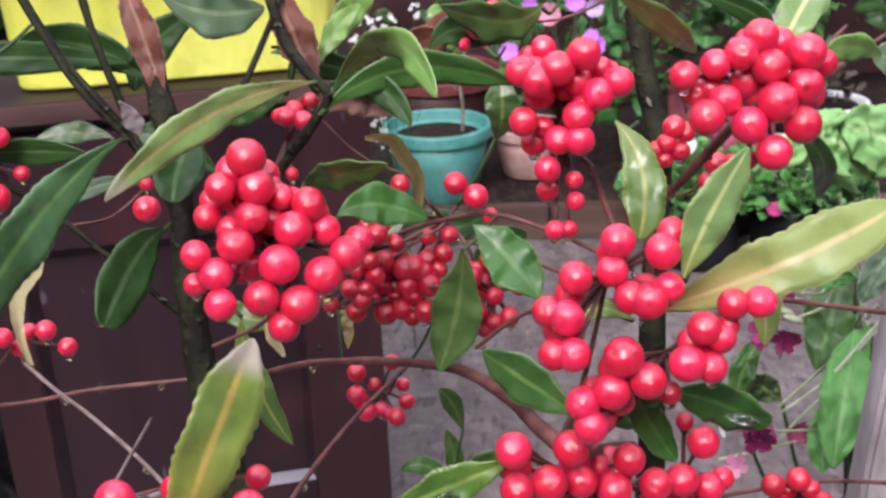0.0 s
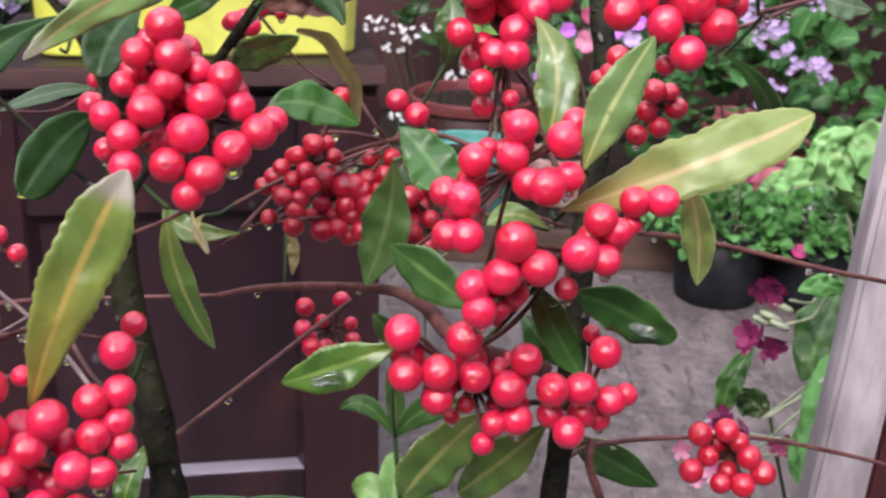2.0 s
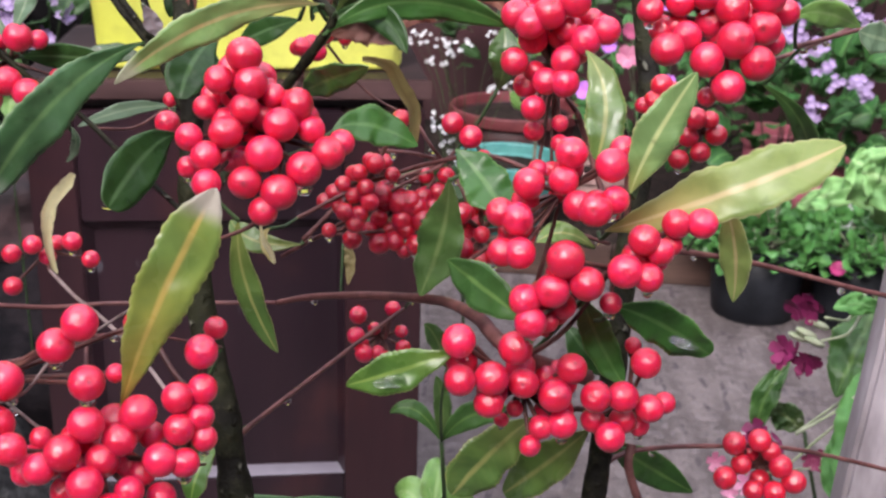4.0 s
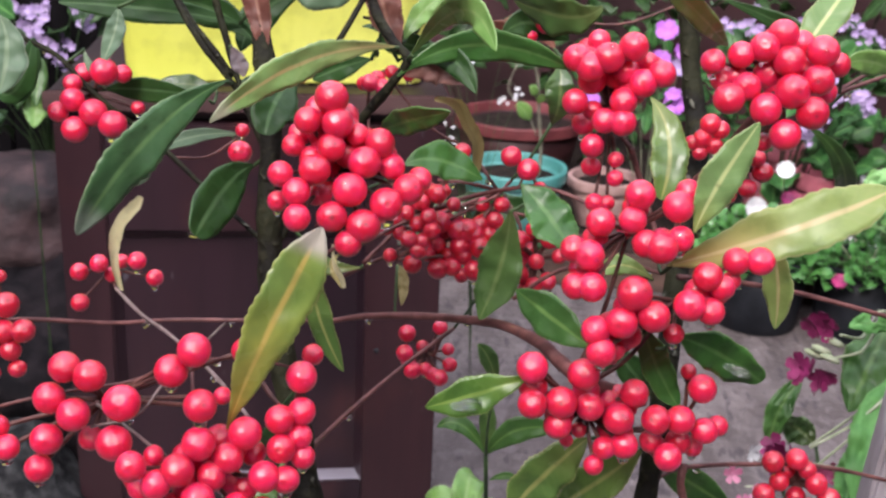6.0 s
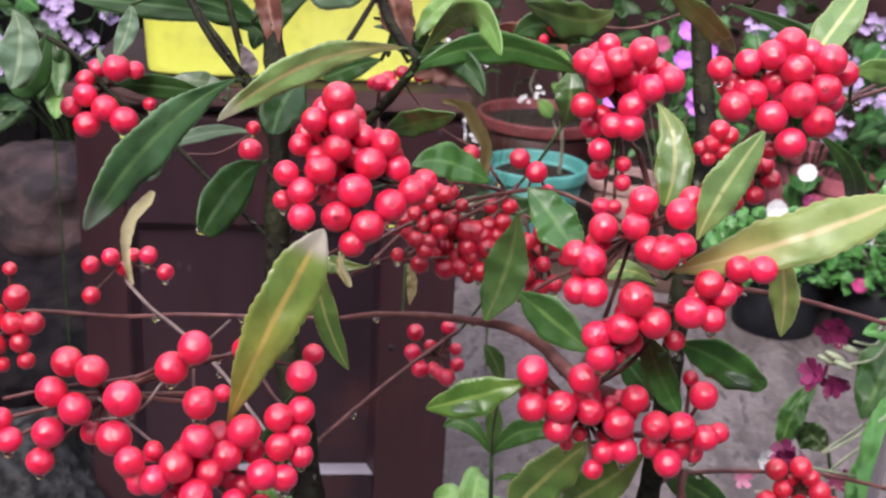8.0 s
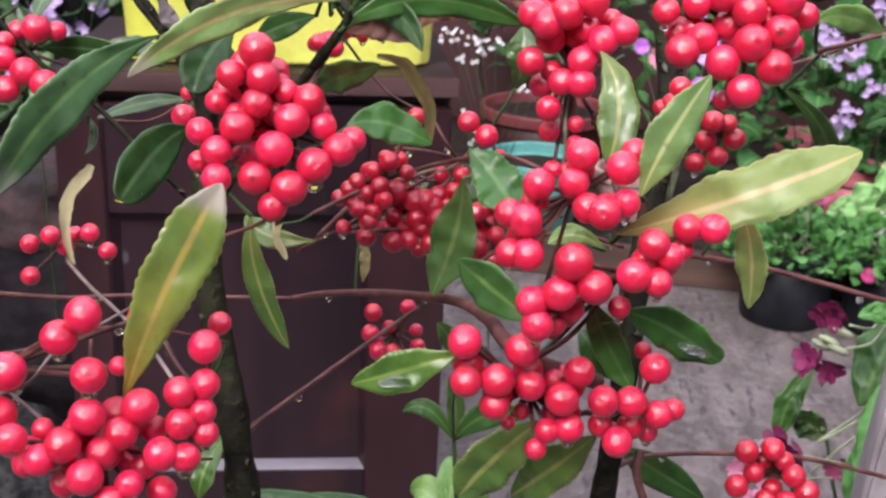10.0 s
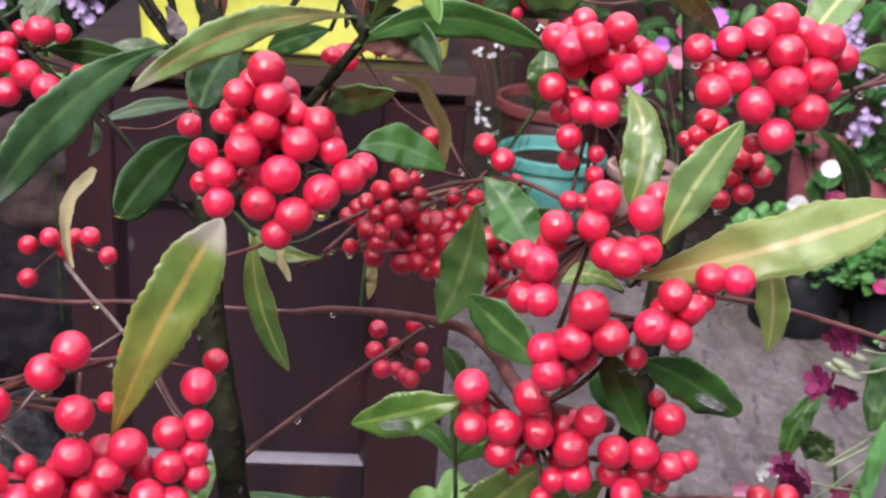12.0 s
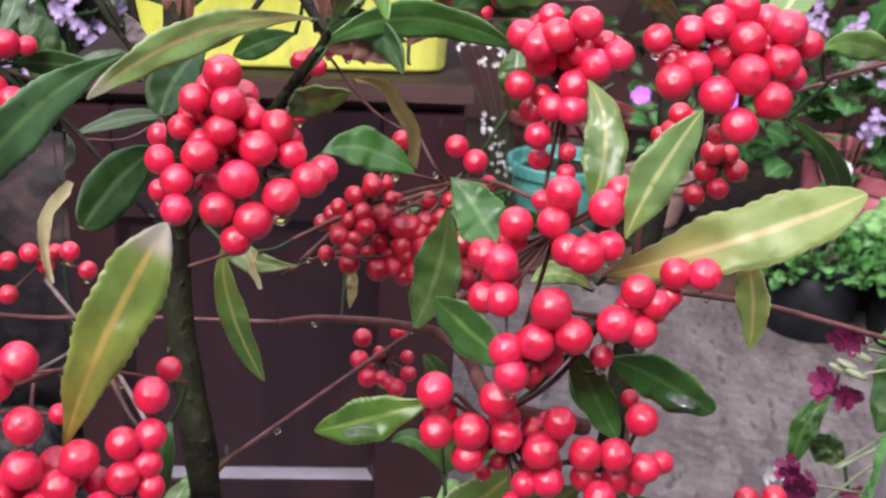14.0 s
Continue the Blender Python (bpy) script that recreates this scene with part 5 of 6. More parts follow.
leaf_blade((0.0374, 0.3122, 0.8090), (0.0440, 0.3020, 0.7969), (0.0426, 0.2956, 0.7798), 0.0116, "olive", -10, 0.5)
rain_on(leaf_blade((0.0509, 0.2835, 0.7387), (0.0648, 0.2889, 0.7321), (0.0815, 0.2939, 0.7208), 0.0138, "emerald", 25, 0.45), [(0.0734, 0.2902, 0.7253, 0.0020), (0.0702, 0.2894, 0.7268, 0.0015), (0.0760, 0.2912, 0.7236, 0.0013)])
leaf_blade((0.0415, 0.2864, 0.7402), (0.0464, 0.2987, 0.7229), (0.0561, 0.2980, 0.7066), 0.0108, "emerald", -15, 0.6)
leaf_blade((0.0251, 0.2820, 0.7327), (0.0136, 0.2928, 0.7361), (-0.0013, 0.3033, 0.7424), 0.0140, "green", -22)
leaf_blade((-0.0032, 0.3356, 0.7699), (0.0064, 0.3285, 0.7625), (0.0165, 0.3201, 0.7514), 0.0161, "emerald", -18)
leaf_blade((-0.0072, 0.3560, 0.7538), (-0.0093, 0.3584, 0.7316), (-0.0165, 0.3545, 0.7082), 0.0172, "olivegreen", 15)
rain_on(leaf_blade((0.0066, 0.2678, 0.7280), (-0.0090, 0.2651, 0.7219), (-0.0259, 0.2634, 0.7160), 0.0118, "lime", -15), [(-0.0114, 0.2631, 0.7187, 0.0025), (-0.0153, 0.2615, 0.7183, 0.0016), (-0.0067, 0.2646, 0.7200, 0.0014)])
leaf_blade((-0.0459, 0.3378, 0.7728), (-0.0348, 0.3447, 0.7741), (-0.0183, 0.3528, 0.7656), 0.0133, "emerald", -20)
leaf_blade((-0.0543, 0.3314, 0.7867), (-0.0418, 0.3093, 0.7961), (-0.0252, 0.2926, 0.8045), 0.0098, "emerald", 20)
leaf_blade((-0.1109, 0.3412, 0.7996), (-0.1282, 0.3078, 0.7860), (-0.1513, 0.2950, 0.7525), 0.0162, "midgreen", -20, 0.7, 1.5)
leaf_blade((-0.1713, 0.3729, 0.7856), (-0.1549, 0.3698, 0.7873), (-0.1322, 0.3666, 0.7871), 0.0098, "dark", 15)
rain_on(leaf_blade((-0.1042, 0.3508, 0.7655), (-0.1095, 0.3332, 0.7628), (-0.1150, 0.3100, 0.7500), 0.0165, "dark", -20, 0.36, 1.9), [(-0.1156, 0.3153, 0.7490, 0.0024), (-0.1118, 0.3166, 0.7500, 0.0016)])
leaf_blade((-0.0504, 0.3471, 0.8140), (-0.0771, 0.3172, 0.8125), (-0.1043, 0.2972, 0.7944), 0.0107, "rusty", -18)
leaf_blade((-0.0454, 0.3413, 0.8116), (-0.0249, 0.3087, 0.8338), (-0.0106, 0.2716, 0.8279), 0.0105, "lightgreen", 30)
leaf_blade((-0.0500, 0.3435, 0.8042), (-0.0230, 0.3555, 0.8150), (0.0114, 0.3664, 0.8063), 0.0122, "emerald", 20)
leaf_blade((-0.1146, 0.3907, 0.8047), (-0.1349, 0.3949, 0.8166), (-0.1644, 0.4048, 0.8166), 0.0157, "dark", -20)
leaf_blade((-0.0719, 0.3523, 0.7317), (-0.0737, 0.3504, 0.7271), (-0.0694, 0.3480, 0.7194), 0.0031, "tan", 30)
leaf_blade((-0.0800, 0.3403, 0.7390), (-0.0787, 0.3419, 0.7140), (-0.0689, 0.3480, 0.6840), 0.0100, "olive", 15)
leaf_blade((0.0877, 0.3572, 0.7530), (0.0961, 0.3661, 0.7323), (0.0978, 0.3645, 0.7105), 0.0112, "straw", 15)
leaf_blade((0.0283, 0.3138, 0.6836), (0.0150, 0.3080, 0.6720), (0.0024, 0.3070, 0.6550), 0.0180, "olive", -20, 0.6)
leaf_blade((0.0476, 0.3111, 0.6825), (0.0345, 0.3170, 0.6650), (0.0193, 0.3270, 0.6450), 0.0158, "olive", 10, 0.6)
leaf_blade((0.0869, 0.3320, 0.8236), (0.0916, 0.3353, 0.8314), (0.1040, 0.3480, 0.8480), 0.0125, "pale", -10)
leaf_blade((0.1036, 0.3470, 0.8161), (0.1137, 0.3590, 0.8171), (0.1289, 0.3691, 0.8114), 0.0092, "lightgreen", 15)
leaf_blade((0.0310, 0.2720, 0.8520), (0.0460, 0.2965, 0.8400), (0.0611, 0.3238, 0.8250), 0.0075, "lightgreen", 10)
leaf_blade((0.0995, 0.3753, 0.7896), (0.1190, 0.3900, 0.7710), (0.1300, 0.4270, 0.7420), 0.0085, "green", -10)
leaf_blade((-0.0908, 0.3769, 0.7749), (-0.1051, 0.3792, 0.7850), (-0.1189, 0.3796, 0.7898), 0.0149, "dark", 10)
leaf_blade((0.0051, 0.4078, 0.7750), (0.0078, 0.4018, 0.7872), (0.0068, 0.4064, 0.8001), 0.0120, "olivegreen", 0)
leaf_blade((0.0217, 0.3960, 0.8262), (0.0089, 0.3931, 0.8215), (-0.0129, 0.4031, 0.8256), 0.0167, "olivegreen", -35)
leaf_blade((-0.1327, 0.4299, 0.7557), (-0.1517, 0.4276, 0.7545), (-0.1698, 0.4132, 0.7492), 0.0066, "sage", 15)
leaf_blade((-0.1608, 0.3650, 0.8195), (-0.1608, 0.3620, 0.8114), (-0.1648, 0.3571, 0.7991), 0.0078, "sage", 20)
leaf_blade((-0.1762, 0.3679, 0.8024), (-0.1735, 0.3658, 0.7959), (-0.1667, 0.3635, 0.7879), 0.0031, "sage", 20)
leaf_blade((-0.0708, 0.3977, 0.7094), (-0.0904, 0.3961, 0.7102), (-0.1007, 0.3979, 0.7179), 0.0098, "olive", 10)
leaf_blade((-0.0603, 0.4278, 0.7010), (-0.0567, 0.4255, 0.6938), (-0.0569, 0.4216, 0.6833), 0.0052, "tan", 15)


def dry_ribbon(points, width, name="dry_leaf", label="curled dry cream leaf", look_name="dry"):
    """A narrow withered leaf that twists along a bent line, ragged at its edges."""
    line = spline(points, 8)
    bm = bmesh.new()
    uv = bm.loops.layers.uv.verify()
    rows = []
    for k, p in enumerate(line):
        f = k / (len(line) - 1)
        ahead = (line[min(k + 1, len(line) - 1)] - line[max(k - 1, 0)]).normalized()
        side = ahead.cross((FACE - p).normalized()).normalized()
        side = Matrix.Rotation(0.45 * math.sin(f * 7.0), 3, ahead) @ side
        w = width * (0.16 + 0.84 * math.sin(math.pi * min(1.0, 0.08 + 0.86 * f) ** 1.5) ** 0.7) * (1 + 0.22 * noise.noise(Vector((f * 14, width * 900, 0))))
        out = side.cross(ahead)
        rows.append([bm.verts.new(p - HOME + side * (u * w / 2) + out * (0.25 * w * u * u)) for u in (-1, -0.75, -0.5, -0.25, 0, 0.25, 0.5, 0.75, 1)])
    for k in range(len(rows) - 1):
        for j in range(8):
            face = bm.faces.new((rows[k][j], rows[k][j + 1], rows[k + 1][j + 1], rows[k + 1][j]))
            for loop, (i, q) in zip(face.loops, ((j, k), (j + 1, k), (j + 1, k + 1), (j, k + 1))):
                loop[uv].uv = (i / 8, 0.5 + 0.4 * q / len(rows))
    bmesh.ops.solidify(bm, geom=bm.faces[:], thickness=0.0002)
    bmesh.ops.recalc_face_normals(bm, faces=bm.faces[:])
    part(name, bm, LEAF[look_name], shrub, label, smooth=False)


dry_ribbon([(-0.1887, 0.42, 0.6795), (-0.1913, 0.42, 0.6915), (-0.1909, 0.42, 0.7019), (-0.1870, 0.42, 0.7124), (-0.1807, 0.42, 0.7205), (-0.1771, 0.42, 0.7267)], 0.0062)
dry_ribbon([(-0.0721, 0.34, 0.7400), (-0.0712, 0.34, 0.7323), (-0.0688, 0.34, 0.7267), (-0.0672, 0.34, 0.7229)], 0.0022, label="shrivelled pale leaf tail")
dry_ribbon([(-0.0358, 0.3400, 0.7977), (-0.0315, 0.3460, 0.7962), (-0.0280, 0.3520, 0.7931), (-0.0255, 0.3580, 0.7850), (-0.0219, 0.3660, 0.7748), (-0.0223, 0.3720, 0.7613)], 0.0054, label="narrow twisted olive tan leaf", look_name="tan")
leaf_blade((-0.1693, 0.4037, 0.7522), (-0.1658, 0.4015, 0.7454), (-0.1778, 0.4170, 0.7324), 0.0044, "sage", 30)
leaf_blade((-0.0680, 0.4007, 0.8261), (-0.0614, 0.3975, 0.8177), (-0.0582, 0.3928, 0.8058), 0.0102, "brown", 25)
leaf_blade((-0.1169, 0.4003, 0.8287), (-0.1124, 0.3945, 0.8140), (-0.1099, 0.3883, 0.7985), 0.0059, "brown", 20)
leaf_blade((-0.0587, 0.3932, 0.8067), (-0.0654, 0.3951, 0.8120), (-0.0723, 0.3952, 0.8126), 0.0024, "dark", 30)
leaf_blade((-0.0563, 0.4039, 0.8063), (-0.0520, 0.4077, 0.8155), (-0.0417, 0.4120, 0.8254), 0.0080, "lightgreen", -10)
leaf_blade((-0.0538, 0.3698, 0.7999), (-0.0389, 0.3628, 0.8041), (-0.0271, 0.3544, 0.8003), 0.0115, "russet", 0)
leaf_blade((-0.0535, 0.3635, 0.8058), (-0.0342, 0.3550, 0.8103), (-0.0216, 0.3452, 0.7992), 0.0094, "dark", 10)
leaf_blade((-0.1369, 0.4118, 0.7786), (-0.1505, 0.4124, 0.7810), (-0.1674, 0.4109, 0.7787), 0.0084, "olivegreen", 25)
leaf_blade((0.0037, 0.4562, 0.7979), (-0.0096, 0.4594, 0.8067), (-0.0262, 0.4657, 0.7969), 0.0135, "brown", 20)
leaf_blade((-0.0963, 0.4209, 0.8247), (-0.1172, 0.4159, 0.8140), (-0.1259, 0.4088, 0.7971), 0.0144, "dark", 15)
leaf_blade((0.0558, 0.3536, 0.6553), (0.0701, 0.3617, 0.6426), (0.0919, 0.3697, 0.6266), 0.0132, "green", 10)
leaf_blade((-0.0872, 0.3331, 0.6556), (-0.0915, 0.3191, 0.6484), (-0.0935, 0.3144, 0.6364), 0.0093, "lime", 20)
leaf_blade((0.0640, 0.3917, 0.8322), (0.0904, 0.3910, 0.8230), (0.0953, 0.3889, 0.8161), 0.0086, "dark", 15)
leaf_blade((0.0560, 0.3728, 0.6727), (0.0472, 0.3651, 0.6846), (0.0381, 0.3673, 0.6946), 0.0120, "dark", 10)
leaf_blade((-0.0688, 0.4107, 0.7998), (-0.0610, 0.4136, 0.8042), (-0.0352, 0.4150, 0.7965), 0.0105, "dark", 10)
leaf_blade((0.0448, 0.3153, 0.7453), (0.0347, 0.3158, 0.7495), (0.0261, 0.3139, 0.7464), 0.0071, "olive", 20)
leaf_blade((-0.0775, 0.2867, 0.7000), (-0.0796, 0.2824, 0.6889), (-0.0871, 0.2945, 0.6653), 0.0098, "dark", 20)
leaf_blade((-0.1953, 0.3397, 0.8181), (-0.1913, 0.3359, 0.8066), (-0.1932, 0.3300, 0.7910), 0.0144, "sage", 10)
leaf_blade((-0.2149, 0.3680, 0.7840), (-0.2013, 0.3596, 0.7865), (-0.1962, 0.3670, 0.8054), 0.0110, "dark", 10)
leaf_blade((-0.0856, 0.3443, 0.8028), (-0.0902, 0.3303, 0.7964), (-0.0921, 0.3204, 0.7853), 0.0148, "dark", 0, 0.5)
leaf_blade((-0.1189, 0.3901, 0.8119), (-0.1505, 0.3791, 0.8170), (-0.1845, 0.3659, 0.8197), 0.0112, "dark", 12)
leaf_blade((-0.1134, 0.4112, 0.8319), (-0.0932, 0.3991, 0.8267), (-0.0739, 0.4001, 0.8275), 0.0165, "sage", 10)
leaf_blade((-0.0525, 0.4152, 0.8094), (-0.0481, 0.4196, 0.8197), (-0.0369, 0.4245, 0.8307), 0.0115, "lightgreen", 10)
leaf_blade((-0.1151, 0.3744, 0.8425), (-0.1077, 0.3660, 0.8266), (-0.1014, 0.3579, 0.8063), 0.0101, "brown", 10)
leaf_blade((-0.0665, 0.3793, 0.8419), (-0.0599, 0.3691, 0.8245), (-0.0520, 0.3611, 0.8095), 0.0120, "brown", -10)
leaf_blade((-0.0179, 0.4072, 0.8090), (-0.0070, 0.4108, 0.8159), (0.0095, 0.4204, 0.8084), 0.0138, "dark", 10)
leaf_blade((-0.0382, 0.4310, 0.7918), (-0.0270, 0.4365, 0.8037), (-0.0077, 0.4395, 0.8068), 0.0147, "brown", 20)
leaf_blade((0.0042, 0.4558, 0.7312), (-0.0140, 0.4606, 0.7200), (-0.0333, 0.4613, 0.7269), 0.0162, "dark", 10)
leaf_blade((-0.0314, 0.4711, 0.7241), (-0.0495, 0.4644, 0.7105), (-0.0650, 0.4588, 0.6996), 0.0165, "olivegreen", 20)
leaf_blade((-0.0098, 0.4537, 0.6999), (0.0055, 0.4591, 0.7106), (0.0185, 0.4624, 0.7162), 0.0162, "dark", 15)
leaf_blade((-0.0191, 0.4396, 0.6929), (-0.0363, 0.4498, 0.6963), (-0.0480, 0.4531, 0.7086), 0.0124, "brown", 15)

leaf_blade((-0.0627, 0.3660, 0.8056), (-0.0747, 0.3680, 0.8013), (-0.0865, 0.3700, 0.7954), 0.0096, "dark", 12)
leaf_blade((-0.1067, 0.3302, 0.8139), (-0.1046, 0.3318, 0.8088), (-0.1030, 0.3335, 0.8025), 0.0058, "mauve", 10)
leaf_blade((0.1540, 0.4050, 0.8010), (0.1440, 0.4000, 0.8030), (0.1350, 0.3960, 0.8060), 0.0110, "sage", 10)


# curled blackened frond at the top of the shrub
def frond():
    bm = bmesh.new()
    for line in (
        ((-0.0558, 0.37, 0.8117), (-0.0580, 0.37, 0.8159), (-0.0613, 0.37, 0.8184), (-0.0641, 0.37, 0.8198), (-0.0674, 0.37, 0.8202)),
        ((-0.0580, 0.37, 0.8159), (-0.0590, 0.369, 0.8150), (-0.0604, 0.369, 0.8142)),
        ((-0.0613, 0.37, 0.8184), (-0.0625, 0.369, 0.8176), (-0.0640, 0.369, 0.8172)),
        ((-0.0600, 0.37, 0.8174), (-0.0610, 0.371, 0.8164), (-0.0622, 0.371, 0.8158)),
    ):
        tube(bm, [Vector(p) - HOME for p in spline(line, 5)], 0.0013, 0.0005, 6, 0.4)
    part("withered_frond", bm, BARK, shrub, "curled blackened leaf remnant")


frond()


# ---- other plants ----
def stem_tube(parent, points, radius, material=GREENSTEM, name="stem", home=None):
    bm = bmesh.new()
    home = home if home is not None else parent.location
    tube(bm, [p - home for p in spline([Vector(p) for p in points], 5)], radius, radius * 0.7, 6)
    return part(name, bm, material, parent)


def foliage(parent, material, count, centre, spread, size, seed, rows=5, round_leaf=True, wave=0.25):
    """A mass of small leaves round a middle, all in one part."""
    rnd = random.Random(seed)
    bm = bmesh.new()
    centre = Vector(centre)
    for k in range(count):
        while True:
            d = Vector((rnd.uniform(-1, 1), rnd.uniform(-1, 1), rnd.uniform(-0.55, 1)))
            if 0.35 < d.length < 1:
                break
        p = Vector((d.x * spread[0], d.y * spread[1], d.z * spread[2])) + centre
        out = Vector((d.x, d.y, 0.5 * d.z + rnd.uniform(-0.2, 0.5))).normalized()
        out = (out + 0.5 * Vector([rnd.uniform(-1, 1) for _ in range(3)])).normalized()
        s = size * rnd.uniform(0.6, 1.25)
        tip = p + out * s
        mid = (p + tip) / 2 + Vector((0, 0, s * 0.14))
        blade(bm, p, mid, tip, s * (0.95 if round_leaf else 0.5), rnd.uniform(-50, 50), rows, 2, 0.12, wave, 0.12, seed * 1000 + k, towards=p + Vector((rnd.uniform(-0.6, 0.6), -1, 1.6)), blunt=1.0, crinkle=0.3 if rows > 10 else 0.0, thick=0.00015)
    return tagged(part("foliage", bm, material, parent), kind="stuff")


def flowers(parent, colour, spots, size, seed, facing=(0.0, -1.0, 0.55), count=5, name="flower", spread=0.7, broad=1.0):
    rnd = random.Random(seed)
    for k, p in enumerate(spots):
        bm = bmesh.new()
        way = Vector(facing) + Vector([rnd.uniform(-spread, spread) for _ in range(3)])
        petals(bm, (0, 0, 0), way, size * rnd.uniform(0.8, 1.2), count, 0.3, seed * 100 + k, broad)
        part(name, bm, PETAL[colour], parent, m=Matrix.Translation(Vector(p) - parent.location))


def scatter(centre, spread, count, seed):
    rnd = random.Random(seed)
    out = []
    while len(out) < count:
        d = Vector((rnd.uniform(-1, 1), rnd.uniform(-1, 1), rnd.uniform(-1, 1)))
        if d.length < 1:
            out.append(tuple(Vector(centre) + Vector((d.x * spread[0], d.y * spread[1], d.z * spread[2]))))
    return out


# low green plants in the two nursery pots
for seed, x, y in ((11, 0.412, 2.115), (12, 0.604, 2.105)):
    low_green = thing("leafy_plant", "bushy plant of small bright green leaves in a black pot", "plant", (x, y, 0.135), "leafy plants in black pots")
    foliage(low_green, LEAF["cress"], 430, (0, 0, 0.018), (0.14, 0.13, 0.06), 0.024, seed)
    for k in range(7):
        a = k * 0.9
        stem_tube(low_green, [(x + 0.02 * math.cos(a), y + 0.02 * math.sin(a), 0.13), (x + 0.05 * math.cos(a), y + 0.05 * math.sin(a), 0.17), (x + 0.08 * math.cos(a), y + 0.08 * math.sin(a), 0.19)], 0.0018)
flowers_far = thing("pansy_plant", "pansy with white and magenta blooms among green leaves", "flower", (0.44, 2.14, 0.135))
BLOOMS = (((0.4136, 2.02, 0.3377), "white"), ((0.3688, 2.02, 0.2638), "white"), ((0.4242, 2.02, 0.2830), "magenta"), ((0.4330, 2.03, 0.2760), "pink_magenta"), ((0.5350, 2.00, 0.1390), "rose"))
for k, (p, c) in enumerate(BLOOMS):
    flowers(flowers_far, c, [p], 0.0165, 21 + k, spread=0.3, broad=1.6)
    stem_tube(flowers_far, [(0.44, 2.13, 0.135), ((0.44 + p[0]) / 2, (2.15 + p[1]) / 2, (0.16 + p[2]) / 2 + 0.02), (p[0], p[1] + 0.006, p[2] - 0.005)], 0.0014)

# broad pale crinkled leaves by the post
pale_plant = thing("primula_plant", "primula with broad crinkled pale green leaves and no bloom", "plant", (0.40, 1.02, 0.0))
h = pale_plant.location.copy()
for k, (a, b, c, w, s) in enumerate((
    ((0.3246, 1.05, 0.570), (0.2990, 1.09, 0.5459), (0.2762, 1.15, 0.5131), 0.036, "lettuce"),
    ((0.3435, 0.97, 0.5446), (0.2988, 0.95, 0.5967), (0.2744, 0.95, 0.6159), 0.054, "lettuce"),
    ((0.3781, 0.9300, 0.5737), (0.3263, 0.9000, 0.6141), (0.2890, 0.9000, 0.6284), 0.055, "lettuce"),
    ((0.3449, 0.93, 0.5757), (0.2960, 0.90, 0.6104), (0.2716, 0.90, 0.6180), 0.048, "lettuce"),
    ((0.3500, 0.98, 0.5500), (0.3250, 0.97, 0.5600), (0.3000, 0.98, 0.5550), 0.045, "cress"),
)):
    bm = bmesh.new()
    blade(bm, Vector(a) - h, Vector(b) - h, Vector(c) - h, w, 12 - 8 * (k % 4), 40, 7, 0.1, 0.28, 0.1, 330 + k, towards=FACE - h + Vector((0, 0, 0.45)), blunt=0.95, crinkle=0.5, power=0.5)
    leaf = part("leaf", bm, LEAF[s], pale_plant)
    stem_tube(leaf, [(0.40, 1.02, 0.0), ((0.42 + a[0]) / 2 + 0.02, (1.04 + a[1]) / 2, a[2] * 0.55), a], 0.0025, GREENSTEM, "leaf_stalk", h)

# lilac primula
lilac = thing("primula_plant", "primula with tall heads of lilac flowers over dark green leaves", "flower", (0.50, 2.52, 0.066))
foliage(lilac, LEAF["primula"], 120, (-0.02, -0.06, 0.25), (0.26, 0.12, 0.2), 0.062, 41, 7)
for k, (x, y, z) in enumerate(((0.4552, 2.25, 0.5093), (0.4796, 2.25, 0.4834), (0.5036, 2.25, 0.5007), (0.5154, 2.25, 0.4524), (0.5446, 2.25, 0.4319), (0.5769, 2.25, 0.4280), (0.3171, 2.25, 0.564), (0.3674, 2.25, 0.5503), (0.5649, 2.25, 0.5559), (0.5899, 2.25, 0.4302), (0.6139, 2.25, 0.5477), (0.53, 2.25, 0.58), (0.5090, 2.25, 0.3803), (0.5957, 2.25, 0.4069), (0.4362, 2.25, 0.5353), (0.3656, 2.25, 0.5766), (0.4490, 2.27, 0.5505), (0.4950, 2.27, 0.345))):
    stem_tube(lilac, [(0.50, 2.52, 0.07), ((0.5 + x) / 2, (2.52 + y) / 2, 0.3), (x, y + 0.01, z - 0.015)], 0.0016, DARKSTEM)
    flowers(lilac, "lilac", scatter((x, y, z), (0.024, 0.016, 0.022), 9, 50 + k), 0.0082, 60 + k)

# purple petunias
petunia = thing("petunia_plant", "petunia with purple and pink blooms in the raised bed", "flower", (0.20, 2.5, 0.066))
foliage(petunia, LEAF["primula"], 90, (-0.02, -0.12, 0.28), (0.14, 0.13, 0.2), 0.045, 71, 5, False)
for k, (p, c) in enumerate((((0.1903, 2.2, 0.5482), "purple"), ((0.219, 2.2, 0.479), "lilac"), ((0.2211, 2.2, 0.4067), "purple"), ((0.2263, 2.2, 0.5123), "purple"), ((0.0969, 2.2, 0.4911), "purple"), ((0.1358, 2.2, 0.4713), "pink"), ((0.1374, 2.2, 0.5196), "pink_magenta"), ((0.0573, 2.2, 0.4007), "purple"), ((0.1837, 2.2, 0.492), "purple"), ((0.2150, 2.2, 0.4250), "purple"))):
    flowers(petunia, c, [p], 0.019, 80 + k, spread=0.4, broad=1.35)
    stem_tube(petunia, [(0.20, 2.5, 0.07), ((0.2 + p[0]) / 2, (2.5 + p[1]) / 2, 0.32), (p[0], p[1] + 0.01, p[2] - 0.01)], 0.0016)

